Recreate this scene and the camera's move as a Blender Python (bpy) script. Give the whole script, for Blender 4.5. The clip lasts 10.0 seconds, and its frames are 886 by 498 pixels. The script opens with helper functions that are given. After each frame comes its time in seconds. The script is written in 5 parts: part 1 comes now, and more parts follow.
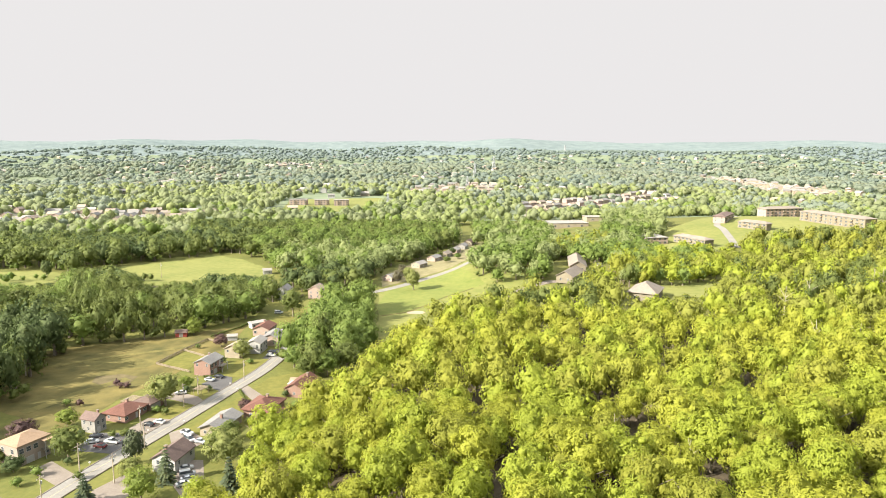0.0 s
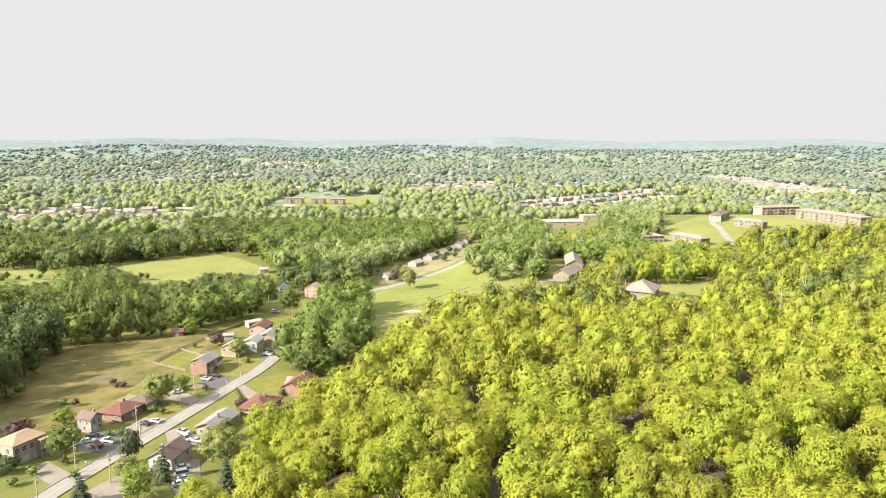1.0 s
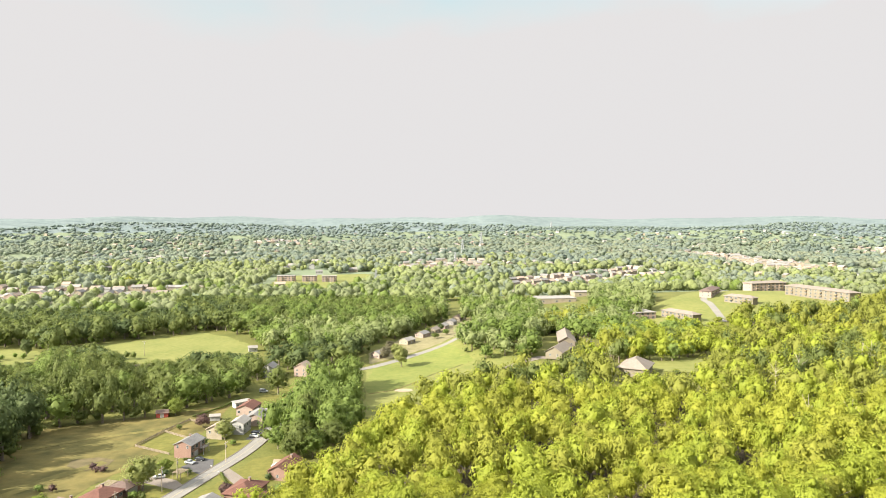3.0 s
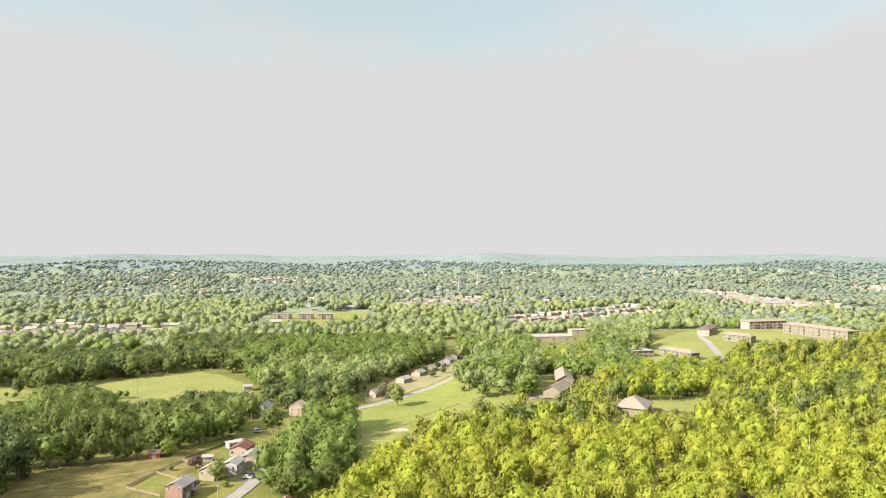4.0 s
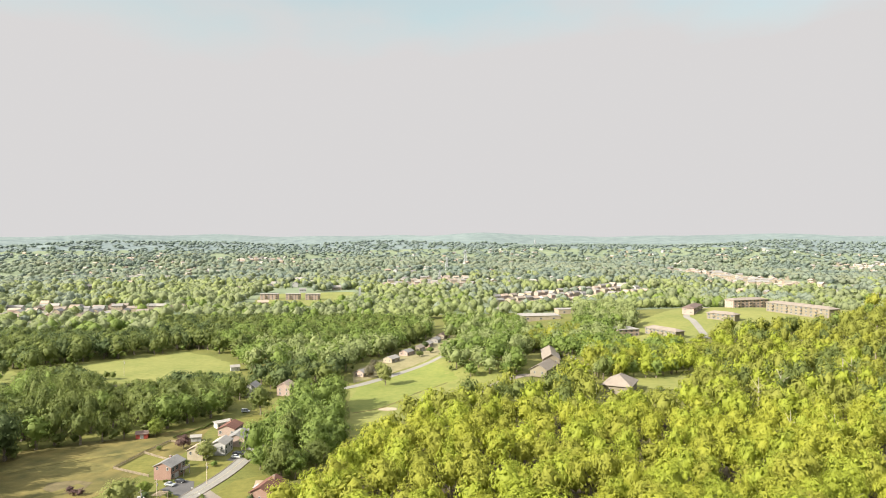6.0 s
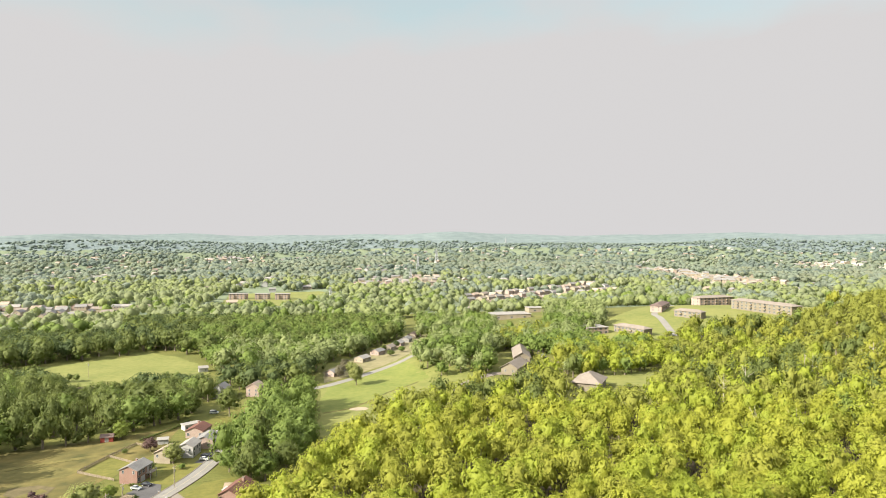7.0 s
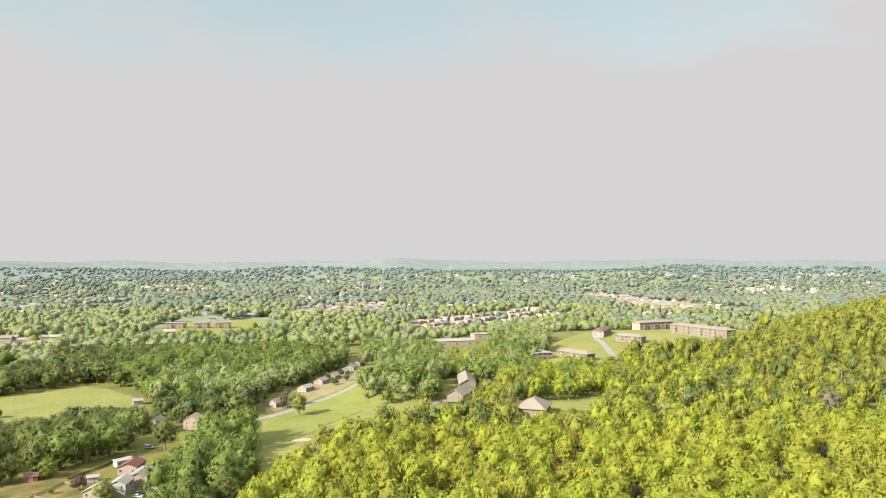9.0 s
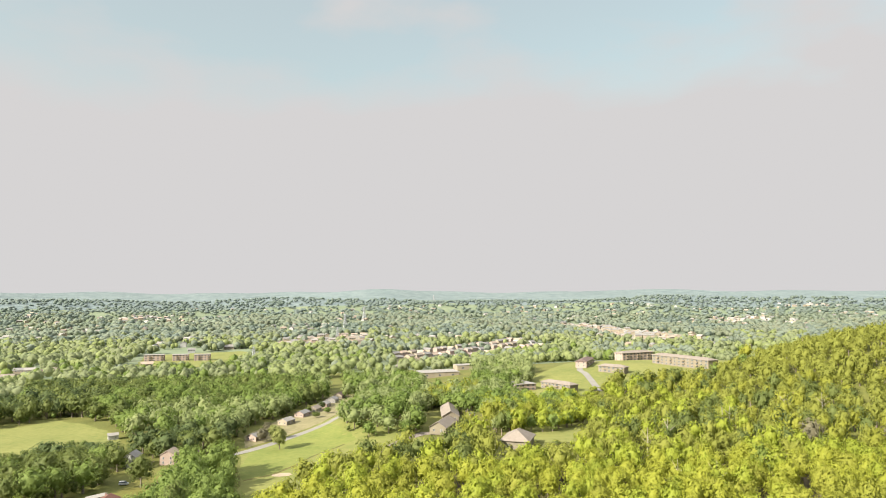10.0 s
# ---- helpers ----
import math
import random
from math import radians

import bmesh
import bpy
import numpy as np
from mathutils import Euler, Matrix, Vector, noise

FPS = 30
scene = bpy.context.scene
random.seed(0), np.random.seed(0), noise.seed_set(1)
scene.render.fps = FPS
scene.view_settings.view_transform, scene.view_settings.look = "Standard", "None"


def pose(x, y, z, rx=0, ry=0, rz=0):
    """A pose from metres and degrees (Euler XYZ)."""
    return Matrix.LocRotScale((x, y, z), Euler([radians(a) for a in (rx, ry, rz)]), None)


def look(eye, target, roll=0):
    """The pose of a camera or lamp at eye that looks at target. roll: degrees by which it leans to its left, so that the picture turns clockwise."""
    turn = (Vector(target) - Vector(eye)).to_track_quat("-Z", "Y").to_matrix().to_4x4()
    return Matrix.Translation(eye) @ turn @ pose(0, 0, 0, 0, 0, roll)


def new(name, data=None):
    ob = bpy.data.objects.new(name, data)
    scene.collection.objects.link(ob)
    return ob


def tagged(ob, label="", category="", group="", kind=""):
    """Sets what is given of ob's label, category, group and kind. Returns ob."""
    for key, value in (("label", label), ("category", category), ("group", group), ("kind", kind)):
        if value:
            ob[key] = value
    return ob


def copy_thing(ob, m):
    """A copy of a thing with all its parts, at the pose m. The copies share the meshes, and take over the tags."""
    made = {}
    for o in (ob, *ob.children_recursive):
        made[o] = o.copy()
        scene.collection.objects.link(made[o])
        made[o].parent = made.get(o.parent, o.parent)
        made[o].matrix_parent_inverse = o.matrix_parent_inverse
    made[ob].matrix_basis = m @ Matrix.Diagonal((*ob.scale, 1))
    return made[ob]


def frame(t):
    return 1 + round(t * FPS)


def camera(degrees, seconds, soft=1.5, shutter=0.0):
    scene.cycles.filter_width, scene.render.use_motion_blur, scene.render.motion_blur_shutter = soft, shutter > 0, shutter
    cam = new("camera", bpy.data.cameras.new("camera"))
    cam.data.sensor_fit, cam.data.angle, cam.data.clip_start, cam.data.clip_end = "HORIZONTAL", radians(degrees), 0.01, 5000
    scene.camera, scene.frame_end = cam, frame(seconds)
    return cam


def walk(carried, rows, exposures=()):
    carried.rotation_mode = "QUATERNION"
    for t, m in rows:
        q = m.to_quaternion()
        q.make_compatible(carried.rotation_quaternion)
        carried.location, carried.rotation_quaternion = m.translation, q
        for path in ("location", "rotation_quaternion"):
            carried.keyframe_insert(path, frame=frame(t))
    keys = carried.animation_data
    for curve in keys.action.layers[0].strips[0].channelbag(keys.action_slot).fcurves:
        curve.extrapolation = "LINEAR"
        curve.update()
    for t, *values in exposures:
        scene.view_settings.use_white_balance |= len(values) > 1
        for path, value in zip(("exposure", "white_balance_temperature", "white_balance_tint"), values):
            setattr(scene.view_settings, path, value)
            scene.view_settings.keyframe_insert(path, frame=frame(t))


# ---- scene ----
# ------------------------------------------------------------------ camera: a hovering drone that tilts up and turns right
cam = camera(66.7, 10.0, soft=0.9)
EYE = (0.0, 0.0, 95.0)
# seconds, turn to the right, tilt down, lean (degrees)
TURNS = [
    (0.0, 0.00, 9.09, 0.16), (0.5, 0.14, 9.15, 0.17), (1.0, 0.29, 9.20, 0.15), (1.5, 0.46, 9.23, 0.16),
    (1.6, 0.49, 9.15, 0.16), (1.8, 0.56, 8.05, 0.16), (1.9, 0.59, 7.50, 0.16), (2.0, 0.62, 7.37, 0.16),
    (2.5, 0.75, 7.41, 0.13), (2.6, 0.78, 7.36, 0.11), (2.8, 0.89, 6.00, 0.07), (2.9, 0.95, 4.75, 0.05),
    (3.0, 1.01, 2.65, 0.02), (3.1, 1.05, 1.15, 0.03), (3.2, 1.09, -0.02, 0.04), (3.5, 1.17, -1.15, 0.06),
    (3.9, 1.25, -0.75, 0.08), (4.3, 1.30, 0.35, 0.09), (4.5, 1.31, 1.00, 0.04), (5.0, 1.45, 1.09, 0.00),
    (5.5, 1.59, 1.10, -0.01), (5.7, 1.68, 1.11, -0.02), (6.2, 2.95, 1.17, -0.04), (6.8, 4.36, 1.21, -0.05),
    (7.0, 4.81, 1.23, -0.06), (7.5, 5.95, 1.28, -0.11), (8.0, 7.16, 1.33, -0.12), (8.2, 7.70, 1.15, -0.17),
    (8.4, 8.22, 0.30, -0.23), (8.5, 8.47, -0.46, -0.24), (8.6, 8.69, -0.88, -0.22), (9.0, 9.46, -1.03, -0.15),
    (9.5, 10.35, -0.99, -0.17), (9.7, 10.62, -1.30, -0.19), (9.8, 10.74, -1.75, -0.20), (9.9, 10.85, -2.60, -0.22),
    (10.0, 10.94, -3.63, -0.24),
]


def aim(turn, down, lean):
    a, d = radians(turn), radians(down)
    way = Vector((math.sin(a) * math.cos(d), math.cos(a) * math.cos(d), -math.sin(d)))
    return look(EYE, Vector(EYE) + 100 * way, lean)


walk(cam, [(t, aim(a, d, r)) for t, a, d, r in TURNS],
     exposures=[(0.0, 1.74), (2.5, 1.72), (3.2, 1.63), (4.5, 1.53), (8.0, 1.44), (10.0, 1.43)])

# ------------------------------------------------------------------ daylight: low afternoon sun from the left under a milky sky
SUN_EL, SUN_AZ = 31.0, 244.0          # elevation; bearing clockwise from +y
world = bpy.data.worlds.new("sky")
scene.world = world
world.use_nodes = True
wn, wl = world.node_tree.nodes, world.node_tree.links
wn.clear()
w_out = wn.new("ShaderNodeOutputWorld")
w_bg = wn.new("ShaderNodeBackground")
w_sky = wn.new("ShaderNodeTexSky")
w_sky.sky_type, w_sky.sun_disc = "NISHITA", False
w_sky.sun_elevation, w_sky.sun_rotation = radians(SUN_EL), radians(SUN_AZ)
w_sky.air_density, w_sky.dust_density, w_sky.ozone_density = 1.0, 2.0, 0.5
w_dim = wn.new("ShaderNodeVectorMath")
w_dim.operation, w_dim.inputs[1].default_value = "MULTIPLY", (0.085, 0.104, 0.078)
w_tc = wn.new("ShaderNodeTexCoord")
w_map = wn.new("ShaderNodeMapping")
w_map.inputs["Scale"].default_value = (2.2, 2.2, 5.0)
w_map.inputs["Location"].default_value = (0.85, 0.3, 0.0)
w_noise = wn.new("ShaderNodeTexNoise")
w_noise.inputs["Scale"].default_value, w_noise.inputs["Detail"].default_value = 1.9, 5.0
w_sep = wn.new("ShaderNodeSeparateXYZ")
w_high = wn.new("ShaderNodeMapRange")       # the veil thins with height
w_high.inputs[1].default_value, w_high.inputs[2].default_value = 0.16, 0.50
w_high.inputs[3].default_value, w_high.inputs[4].default_value = 0.0, 1.15
w_mul = wn.new("ShaderNodeMath")
w_mul.operation = "MULTIPLY"
w_thin = wn.new("ShaderNodeMapRange")
w_thin.inputs[1].default_value, w_thin.inputs[2].default_value = 0.18, 0.34
w_thin.inputs[3].default_value, w_thin.inputs[4].default_value = 0.0, 0.42
w_mix = wn.new("ShaderNodeMixRGB")
w_over = wn.new("ShaderNodeMapRange")       # milky sky, boosted overhead, above the view, to lift the shadows
w_over.interpolation_type = "SMOOTHSTEP"
w_over.inputs[1].default_value, w_over.inputs[2].default_value = 0.40, 1.0
w_over.inputs[3].default_value, w_over.inputs[4].default_value = 1.0, 4.9
w_veil = wn.new("ShaderNodeVectorMath")
w_veil.operation = "SCALE"
w_veil.inputs[0].default_value = (0.250, 0.244, 0.244)
wl.new(w_sep.outputs["Z"], w_over.inputs[0])
wl.new(w_over.outputs[0], w_veil.inputs[3])
wl.new(w_veil.outputs[0], w_mix.inputs[1])
wl.new(w_tc.outputs["Generated"], w_map.inputs["Vector"])
wl.new(w_map.outputs["Vector"], w_noise.inputs["Vector"])
wl.new(w_tc.outputs["Generated"], w_sep.inputs[0])
wl.new(w_sep.outputs["Z"], w_high.inputs[0])
wl.new(w_high.outputs[0], w_mul.inputs[0])
wl.new(w_noise.outputs["Fac"], w_mul.inputs[1])
wl.new(w_mul.outputs[0], w_thin.inputs[0])
wl.new(w_thin.outputs[0], w_mix.inputs[0])
wl.new(w_sky.outputs[0], w_dim.inputs[0])
wl.new(w_dim.outputs[0], w_mix.inputs[2])
wl.new(w_mix.outputs[0], w_bg.inputs["Color"])
wl.new(w_bg.outputs[0], w_out.inputs["Surface"])

sun = new("sun", bpy.data.lights.new("sun", "SUN"))
sun.data.energy, sun.data.angle, sun.data.color = 5.0, radians(0.6), (1.0, 0.93, 0.80)
_a, _e = radians(SUN_AZ), radians(SUN_EL)
TO_SUN = Vector((math.sin(_a) * math.cos(_e), math.cos(_a) * math.cos(_e), math.sin(_e)))
sun.matrix_world = look(TO_SUN * 300, (0, 0, 0))


# ------------------------------------------------------------------ materials
def surface(name, dark, light, scale=1.0, rough=0.85, metal=0.0, bump=0.2, big=0.0, vary=0.0, leafy=0.0, tuft=0.0):
    """A worn surface: two colours mixed by fine grain and by broad stains (big: their size in metres),
    shifted from object to object (vary); leafy: share of light that passes through."""
    m = bpy.data.materials.new(name)
    m.use_nodes = True
    n, l = m.node_tree.nodes, m.node_tree.links
    b = n["Principled BSDF"]
    b.inputs["Roughness"].default_value, b.inputs["Metallic"].default_value = rough, metal
    b.inputs["Specular IOR Level"].default_value = 0.25
    g = n.new("ShaderNodeNewGeometry")
    fine = n.new("ShaderNodeTexNoise")
    fine.inputs["Scale"].default_value, fine.inputs["Detail"].default_value = scale, 6.0
    l.new(g.outputs["Position"], fine.inputs["Vector"])
    fac = fine.outputs["Fac"]
    if big:
        broad = n.new("ShaderNodeTexNoise")
        broad.inputs["Scale"].default_value, broad.inputs["Detail"].default_value = 1.0 / big, 3.0
        l.new(g.outputs["Position"], broad.inputs["Vector"])
        mx = n.new("ShaderNodeMath")
        mx.operation = "MULTIPLY_ADD"
        mx.inputs[1].default_value = 0.5
        l.new(fac, mx.inputs[0])
        half = n.new("ShaderNodeMath")
        half.operation, half.inputs[1].default_value = "MULTIPLY", 0.5
        l.new(broad.outputs["Fac"], half.inputs[0])
        l.new(half.outputs[0], mx.inputs[2])
        fac = mx.outputs[0]
    if vary:
        info = n.new("ShaderNodeObjectInfo")
        isl = n.new("ShaderNodeMath")
        isl.operation = "ADD"
        l.new(info.outputs["Random"], isl.inputs[0])
        l.new(g.outputs["Random Per Island"], isl.inputs[1])
        sh = n.new("ShaderNodeMath")
        sh.operation, sh.inputs[1].default_value = "MULTIPLY_ADD", vary
        sh.inputs[2].default_value = 0.0
        l.new(isl.outputs[0], sh.inputs[0])
        ad = n.new("ShaderNodeMath")
        ad.operation = "ADD"
        l.new(sh.outputs[0], ad.inputs[0])
        l.new(fac, ad.inputs[1])
        sb = n.new("ShaderNodeMath")
        sb.operation, sb.inputs[1].default_value = "SUBTRACT", vary
        l.new(ad.outputs[0], sb.inputs[0])
        fac = sb.outputs[0]
    ramp = n.new("ShaderNodeMapRange")
    ramp.inputs[1].default_value, ramp.inputs[2].default_value = 0.28, 0.72
    l.new(fac, ramp.inputs[0])
    mix = n.new("ShaderNodeMixRGB")
    mix.inputs[1].default_value, mix.inputs[2].default_value = (*dark, 1), (*light, 1)
    l.new(ramp.outputs[0], mix.inputs[0])
    l.new(mix.outputs[0], b.inputs["Base Color"])
    if bump:
        bp = n.new("ShaderNodeBump")
        bp.inputs["Strength"].default_value, bp.inputs["Distance"].default_value = bump, 0.3 / scale
        l.new(fine.outputs["Fac"], bp.inputs["Height"])
        l.new(bp.outputs[0], b.inputs["Normal"])
    if tuft:                                  # relief of single leaf sprays
        tf = n.new("ShaderNodeTexNoise")
        tf.inputs["Scale"].default_value, tf.inputs["Detail"].default_value = tuft, 4.0
        l.new(g.outputs["Position"], tf.inputs["Vector"])
        tb = n.new("ShaderNodeBump")
        tb.inputs["Strength"].default_value, tb.inputs["Distance"].default_value = 0.55, 0.9 / tuft
        l.new(tf.outputs["Fac"], tb.inputs["Height"])
        l.new(tb.outputs[0], b.inputs["Normal"])
    if leafy:
        tr = n.new("ShaderNodeBsdfTranslucent")
        l.new(mix.outputs[0], tr.inputs["Color"])
        ms = n.new("ShaderNodeMixShader")
        ms.inputs[0].default_value = leafy
        l.new(b.outputs[0], ms.inputs[1])
        l.new(tr.outputs[0], ms.inputs[2])
        l.new(ms.outputs[0], n["Material Output"].inputs["Surface"])
    return m


M = dict(
    grass=surface("grass", (0.066, 0.078, 0.016), (0.142, 0.134, 0.034), 0.6, 0.9, bump=0.3, big=22),
    # grass beyond 800 m, lighter and bluer: haze mixed into the colour
    hazed_far_grass=surface("hazed_grassland", (0.105, 0.14, 0.085), (0.18, 0.20, 0.12), 0.05, 0.9, bump=0.3, big=90),
    lawn=surface("lawn", (0.078, 0.082, 0.015), (0.158, 0.142, 0.035), 0.5, 0.9, bump=0.3, big=7),
    hay=surface("hay_meadow", (0.102, 0.120, 0.028), (0.190, 0.184, 0.056), 0.25, 0.9, bump=0.2, big=26),
    dry_grass=surface("dry_grass", (0.066, 0.062, 0.018), (0.175, 0.145, 0.047), 0.3, 0.9, bump=0.3, big=9),
    dirt_dark=surface("bare_brown_earth", (0.062, 0.054, 0.024), (0.145, 0.112, 0.058), 0.35, 0.95, bump=0.3, big=6),
    rough_field=surface("rough_field", (0.034, 0.040, 0.010), (0.172, 0.134, 0.044), 0.14, 0.9, bump=0.3, big=17),
    asphalt=surface("asphalt", (0.145, 0.135, 0.122), (0.23, 0.215, 0.195), 1.5, 0.85, bump=0.1, big=8),
    blacktop=surface("blacktop", (0.055, 0.052, 0.053), (0.10, 0.095, 0.095), 1.5, 0.85, bump=0.1, big=5),
    concrete=surface("concrete", (0.14, 0.116, 0.097), (0.215, 0.182, 0.154), 1.5, 0.8, bump=0.1, big=5),
    green_slope=surface("uncut_green_grass", (0.100, 0.125, 0.026), (0.172, 0.180, 0.046), 0.3, 0.9, bump=0.2, big=18),
    yard_tan=surface("worn_tan_yard", (0.120, 0.112, 0.052), (0.225, 0.192, 0.105), 0.4, 0.9, bump=0.2, big=9),
    dirt=surface("dirt", (0.22, 0.17, 0.12), (0.36, 0.29, 0.21), 0.7, 0.95, big=8),
    paint=surface("road_paint", (0.26, 0.22, 0.13), (0.36, 0.32, 0.22), 3.0, 0.7, bump=0.0),
    leaf_hill=surface("leaves_oak_and_maple", (0.249, 0.267, 0.032), (0.347, 0.360, 0.046), 0.07, 0.6, bump=0, big=24, vary=0.12, leafy=0.5, tuft=1.7),
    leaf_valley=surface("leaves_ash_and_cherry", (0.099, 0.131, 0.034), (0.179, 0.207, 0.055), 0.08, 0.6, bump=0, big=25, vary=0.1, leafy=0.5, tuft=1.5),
    leaf_slope=surface("leaves_hickory", (0.196, 0.213, 0.039), (0.277, 0.289, 0.056), 0.05, 0.7, bump=0, big=45, vary=0.1, leafy=0.5, tuft=1.2),
    # ground beyond 2850 m, its blue-grey colour standing in for haze
    hazed_rim_ground=surface("wooded_ground_hazed", (0.085, 0.115, 0.118), (0.17, 0.20, 0.195), 0.03, 0.9, bump=0.6, big=70),
    leaf_street=surface("leaves_lime_and_ash", (0.125, 0.182, 0.039), (0.210, 0.267, 0.064), 0.08, 0.6, bump=0, big=20, vary=0.1, leafy=0.48, tuft=1.5),
    leaf_olive=surface("leaves_olive_oak", (0.221, 0.234, 0.034), (0.311, 0.318, 0.048), 0.07, 0.7, bump=0, big=30, vary=0.1, leafy=0.5, tuft=1.5),
    leaf_dark=surface("leaves_dark_green", (0.060, 0.090, 0.032), (0.125, 0.155, 0.052), 0.08, 0.7, bump=0, big=25, vary=0.1, leafy=0.42, tuft=1.5),
    leaf_fresh=surface("leaves_tulip_tree", (0.226, 0.265, 0.030), (0.327, 0.366, 0.046), 0.07, 0.6, bump=0, big=24, vary=0.12, leafy=0.5, tuft=1.7),
    # far trees: colours paled as haze, high leafy flattens their shading
    leaf_hazed_olive=surface("leaves_far_hazed_olive", (0.235, 0.265, 0.185), (0.32, 0.338, 0.24), 0.02, 0.8, bump=0, big=140, vary=0.03, leafy=0.6),
    leaf_hazed_blue=surface("leaves_far_hazed_blue", (0.178, 0.225, 0.195), (0.255, 0.298, 0.25), 0.02, 0.8, bump=0, big=140, vary=0.03, leafy=0.6),
    dead_wood=surface("bleached_wood", (0.24, 0.21, 0.17), (0.38, 0.34, 0.28), 2.0, 0.9, bump=0.3),
    # middle-distance leaves, lightened and greyed with painted haze
    leaf_hazed_mid=surface("leaves_midwood_hazed", (0.215, 0.26, 0.105), (0.335, 0.37, 0.155), 0.06, 0.7, bump=0, big=40, vary=0.08, leafy=0.55, tuft=1.0),
    leaf_bright=surface("leaves_locust", (0.15, 0.20, 0.034), (0.25, 0.29, 0.06), 0.1, 0.6, bump=0, big=9, vary=0.1, leafy=0.5, tuft=1.6),
    leaf_silver=surface("leaves_silver_maple", (0.185, 0.21, 0.062), (0.285, 0.30, 0.10), 0.1, 0.6, bump=0, big=9, vary=0.1, leafy=0.5, tuft=1.6),
    leaf_spruce=surface("needles_spruce", (0.025, 0.038, 0.02), (0.075, 0.09, 0.04), 0.6, 0.7, bump=0, vary=0.2),
    leaf_purple=surface("leaves_plum", (0.06, 0.035, 0.035), (0.13, 0.075, 0.06), 0.5, 0.7, bump=0, vary=0.2, leafy=0.2),
    leaf_dusk=surface("leaves_bronze_maple", (0.125, 0.115, 0.07), (0.20, 0.18, 0.11), 0.08, 0.7, bump=0, big=25, vary=0.1, leafy=0.45, tuft=1.5),
    # suburb, far and ridge foliage, more haze in the colour each step
    leaf_hazed_town=surface("leaves_suburb_hazed", (0.205, 0.245, 0.13), (0.325, 0.35, 0.185), 0.03, 0.8, bump=0, big=110, vary=0.05, leafy=0.58),
    leaf_hazed_far=surface("leaves_far_hazed", (0.22, 0.265, 0.205), (0.31, 0.345, 0.262), 0.02, 0.8, bump=0, big=140, vary=0.03, leafy=0.6),
    leaf_hazed_rim=surface("leaves_ridge_hazed", (0.175, 0.22, 0.20), (0.235, 0.275, 0.245), 0.006, 0.9, bump=0, big=400, vary=0.04, leafy=0.5),
    hill_floor=surface("hill_woods_floor", (0.034, 0.026, 0.016), (0.082, 0.064, 0.040), 0.5, 0.95, bump=0.4, big=6),
    bark=surface("bark", (0.10, 0.08, 0.06), (0.24, 0.20, 0.155), 2.5, 0.9, bump=0.5),
    brick=surface("red_brick", (0.170, 0.100, 0.079), (0.263, 0.171, 0.138), 2.5, 0.85, big=3),
    brick_pale=surface("pale_brick", (0.25, 0.185, 0.155), (0.34, 0.265, 0.225), 2.0, 0.85, big=4),
    white=surface("white_siding", (0.28, 0.275, 0.265), (0.37, 0.36, 0.35), 1.2, 0.6, bump=0.05, big=4),
    rose_siding=surface("rose_siding", (0.225, 0.178, 0.152), (0.30, 0.245, 0.212), 1.2, 0.7, bump=0.05, big=5),
    roof_orange=surface("orange_tan_shingles", (0.205, 0.138, 0.09), (0.295, 0.205, 0.14), 1.6, 0.85, big=5),
    grey_siding=surface("grey_siding", (0.185, 0.172, 0.158), (0.26, 0.245, 0.228), 1.2, 0.7, bump=0.05, big=4),
    cream=surface("cream_siding", (0.215, 0.18, 0.13), (0.31, 0.265, 0.20), 1.2, 0.7, bump=0.05, big=4),
    town_ground=surface("suburban_yards_and_streets", (0.15, 0.145, 0.10), (0.28, 0.25, 0.21), 0.06, 0.9, bump=0.1, big=35),
    tan_siding=surface("tan_siding", (0.145, 0.122, 0.088), (0.205, 0.178, 0.132), 1.2, 0.7, bump=0.05, big=6),
    roof_red=surface("red_shingles", (0.085, 0.040, 0.031), (0.155, 0.072, 0.054), 1.6, 0.85, big=5),
    roof_grey=surface("grey_shingles", (0.125, 0.118, 0.115), (0.22, 0.21, 0.20), 1.6, 0.85, big=5),
    roof_brown=surface("brown_shingles", (0.085, 0.058, 0.052), (0.155, 0.11, 0.095), 1.6, 0.85, big=5),
    roof_taupe=surface("taupe_shingles", (0.155, 0.128, 0.105), (0.23, 0.195, 0.165), 1.6, 0.85, big=5),
    roof_tan=surface("tan_shingles", (0.24, 0.185, 0.145), (0.33, 0.265, 0.215), 1.6, 0.85, big=5),
    roof_pale=surface("pale_flat_roof", (0.19, 0.175, 0.16), (0.28, 0.26, 0.24), 0.8, 0.8, bump=0.1, big=12),
    trim=surface("white_trim", (0.29, 0.285, 0.275), (0.37, 0.36, 0.35), 3.0, 0.5, bump=0.0),
    glass=surface("window_glass", (0.03, 0.035, 0.04), (0.08, 0.09, 0.10), 1.0, 0.12, bump=0.0),
    wood=surface("weathered_wood", (0.15, 0.12, 0.085), (0.27, 0.22, 0.16), 2.5, 0.85),
    pole=surface("pole_wood", (0.26, 0.21, 0.16), (0.42, 0.36, 0.29), 2.5, 0.85),
    red_paint=surface("red_barn_paint", (0.26, 0.05, 0.04), (0.40, 0.09, 0.07), 2.0, 0.6, bump=0.1),
    steel=surface("galvanised_steel", (0.30, 0.31, 0.32), (0.42, 0.43, 0.44), 2.0, 0.5, metal=0.1, bump=0.0),
    rubber=surface("tyre_rubber", (0.02, 0.02, 0.02), (0.04, 0.04, 0.04), 3.0, 0.8, bump=0.0),
    car_white=surface("white_car_paint", (0.36, 0.36, 0.36), (0.42, 0.42, 0.42), 1.0, 0.25, bump=0.0),
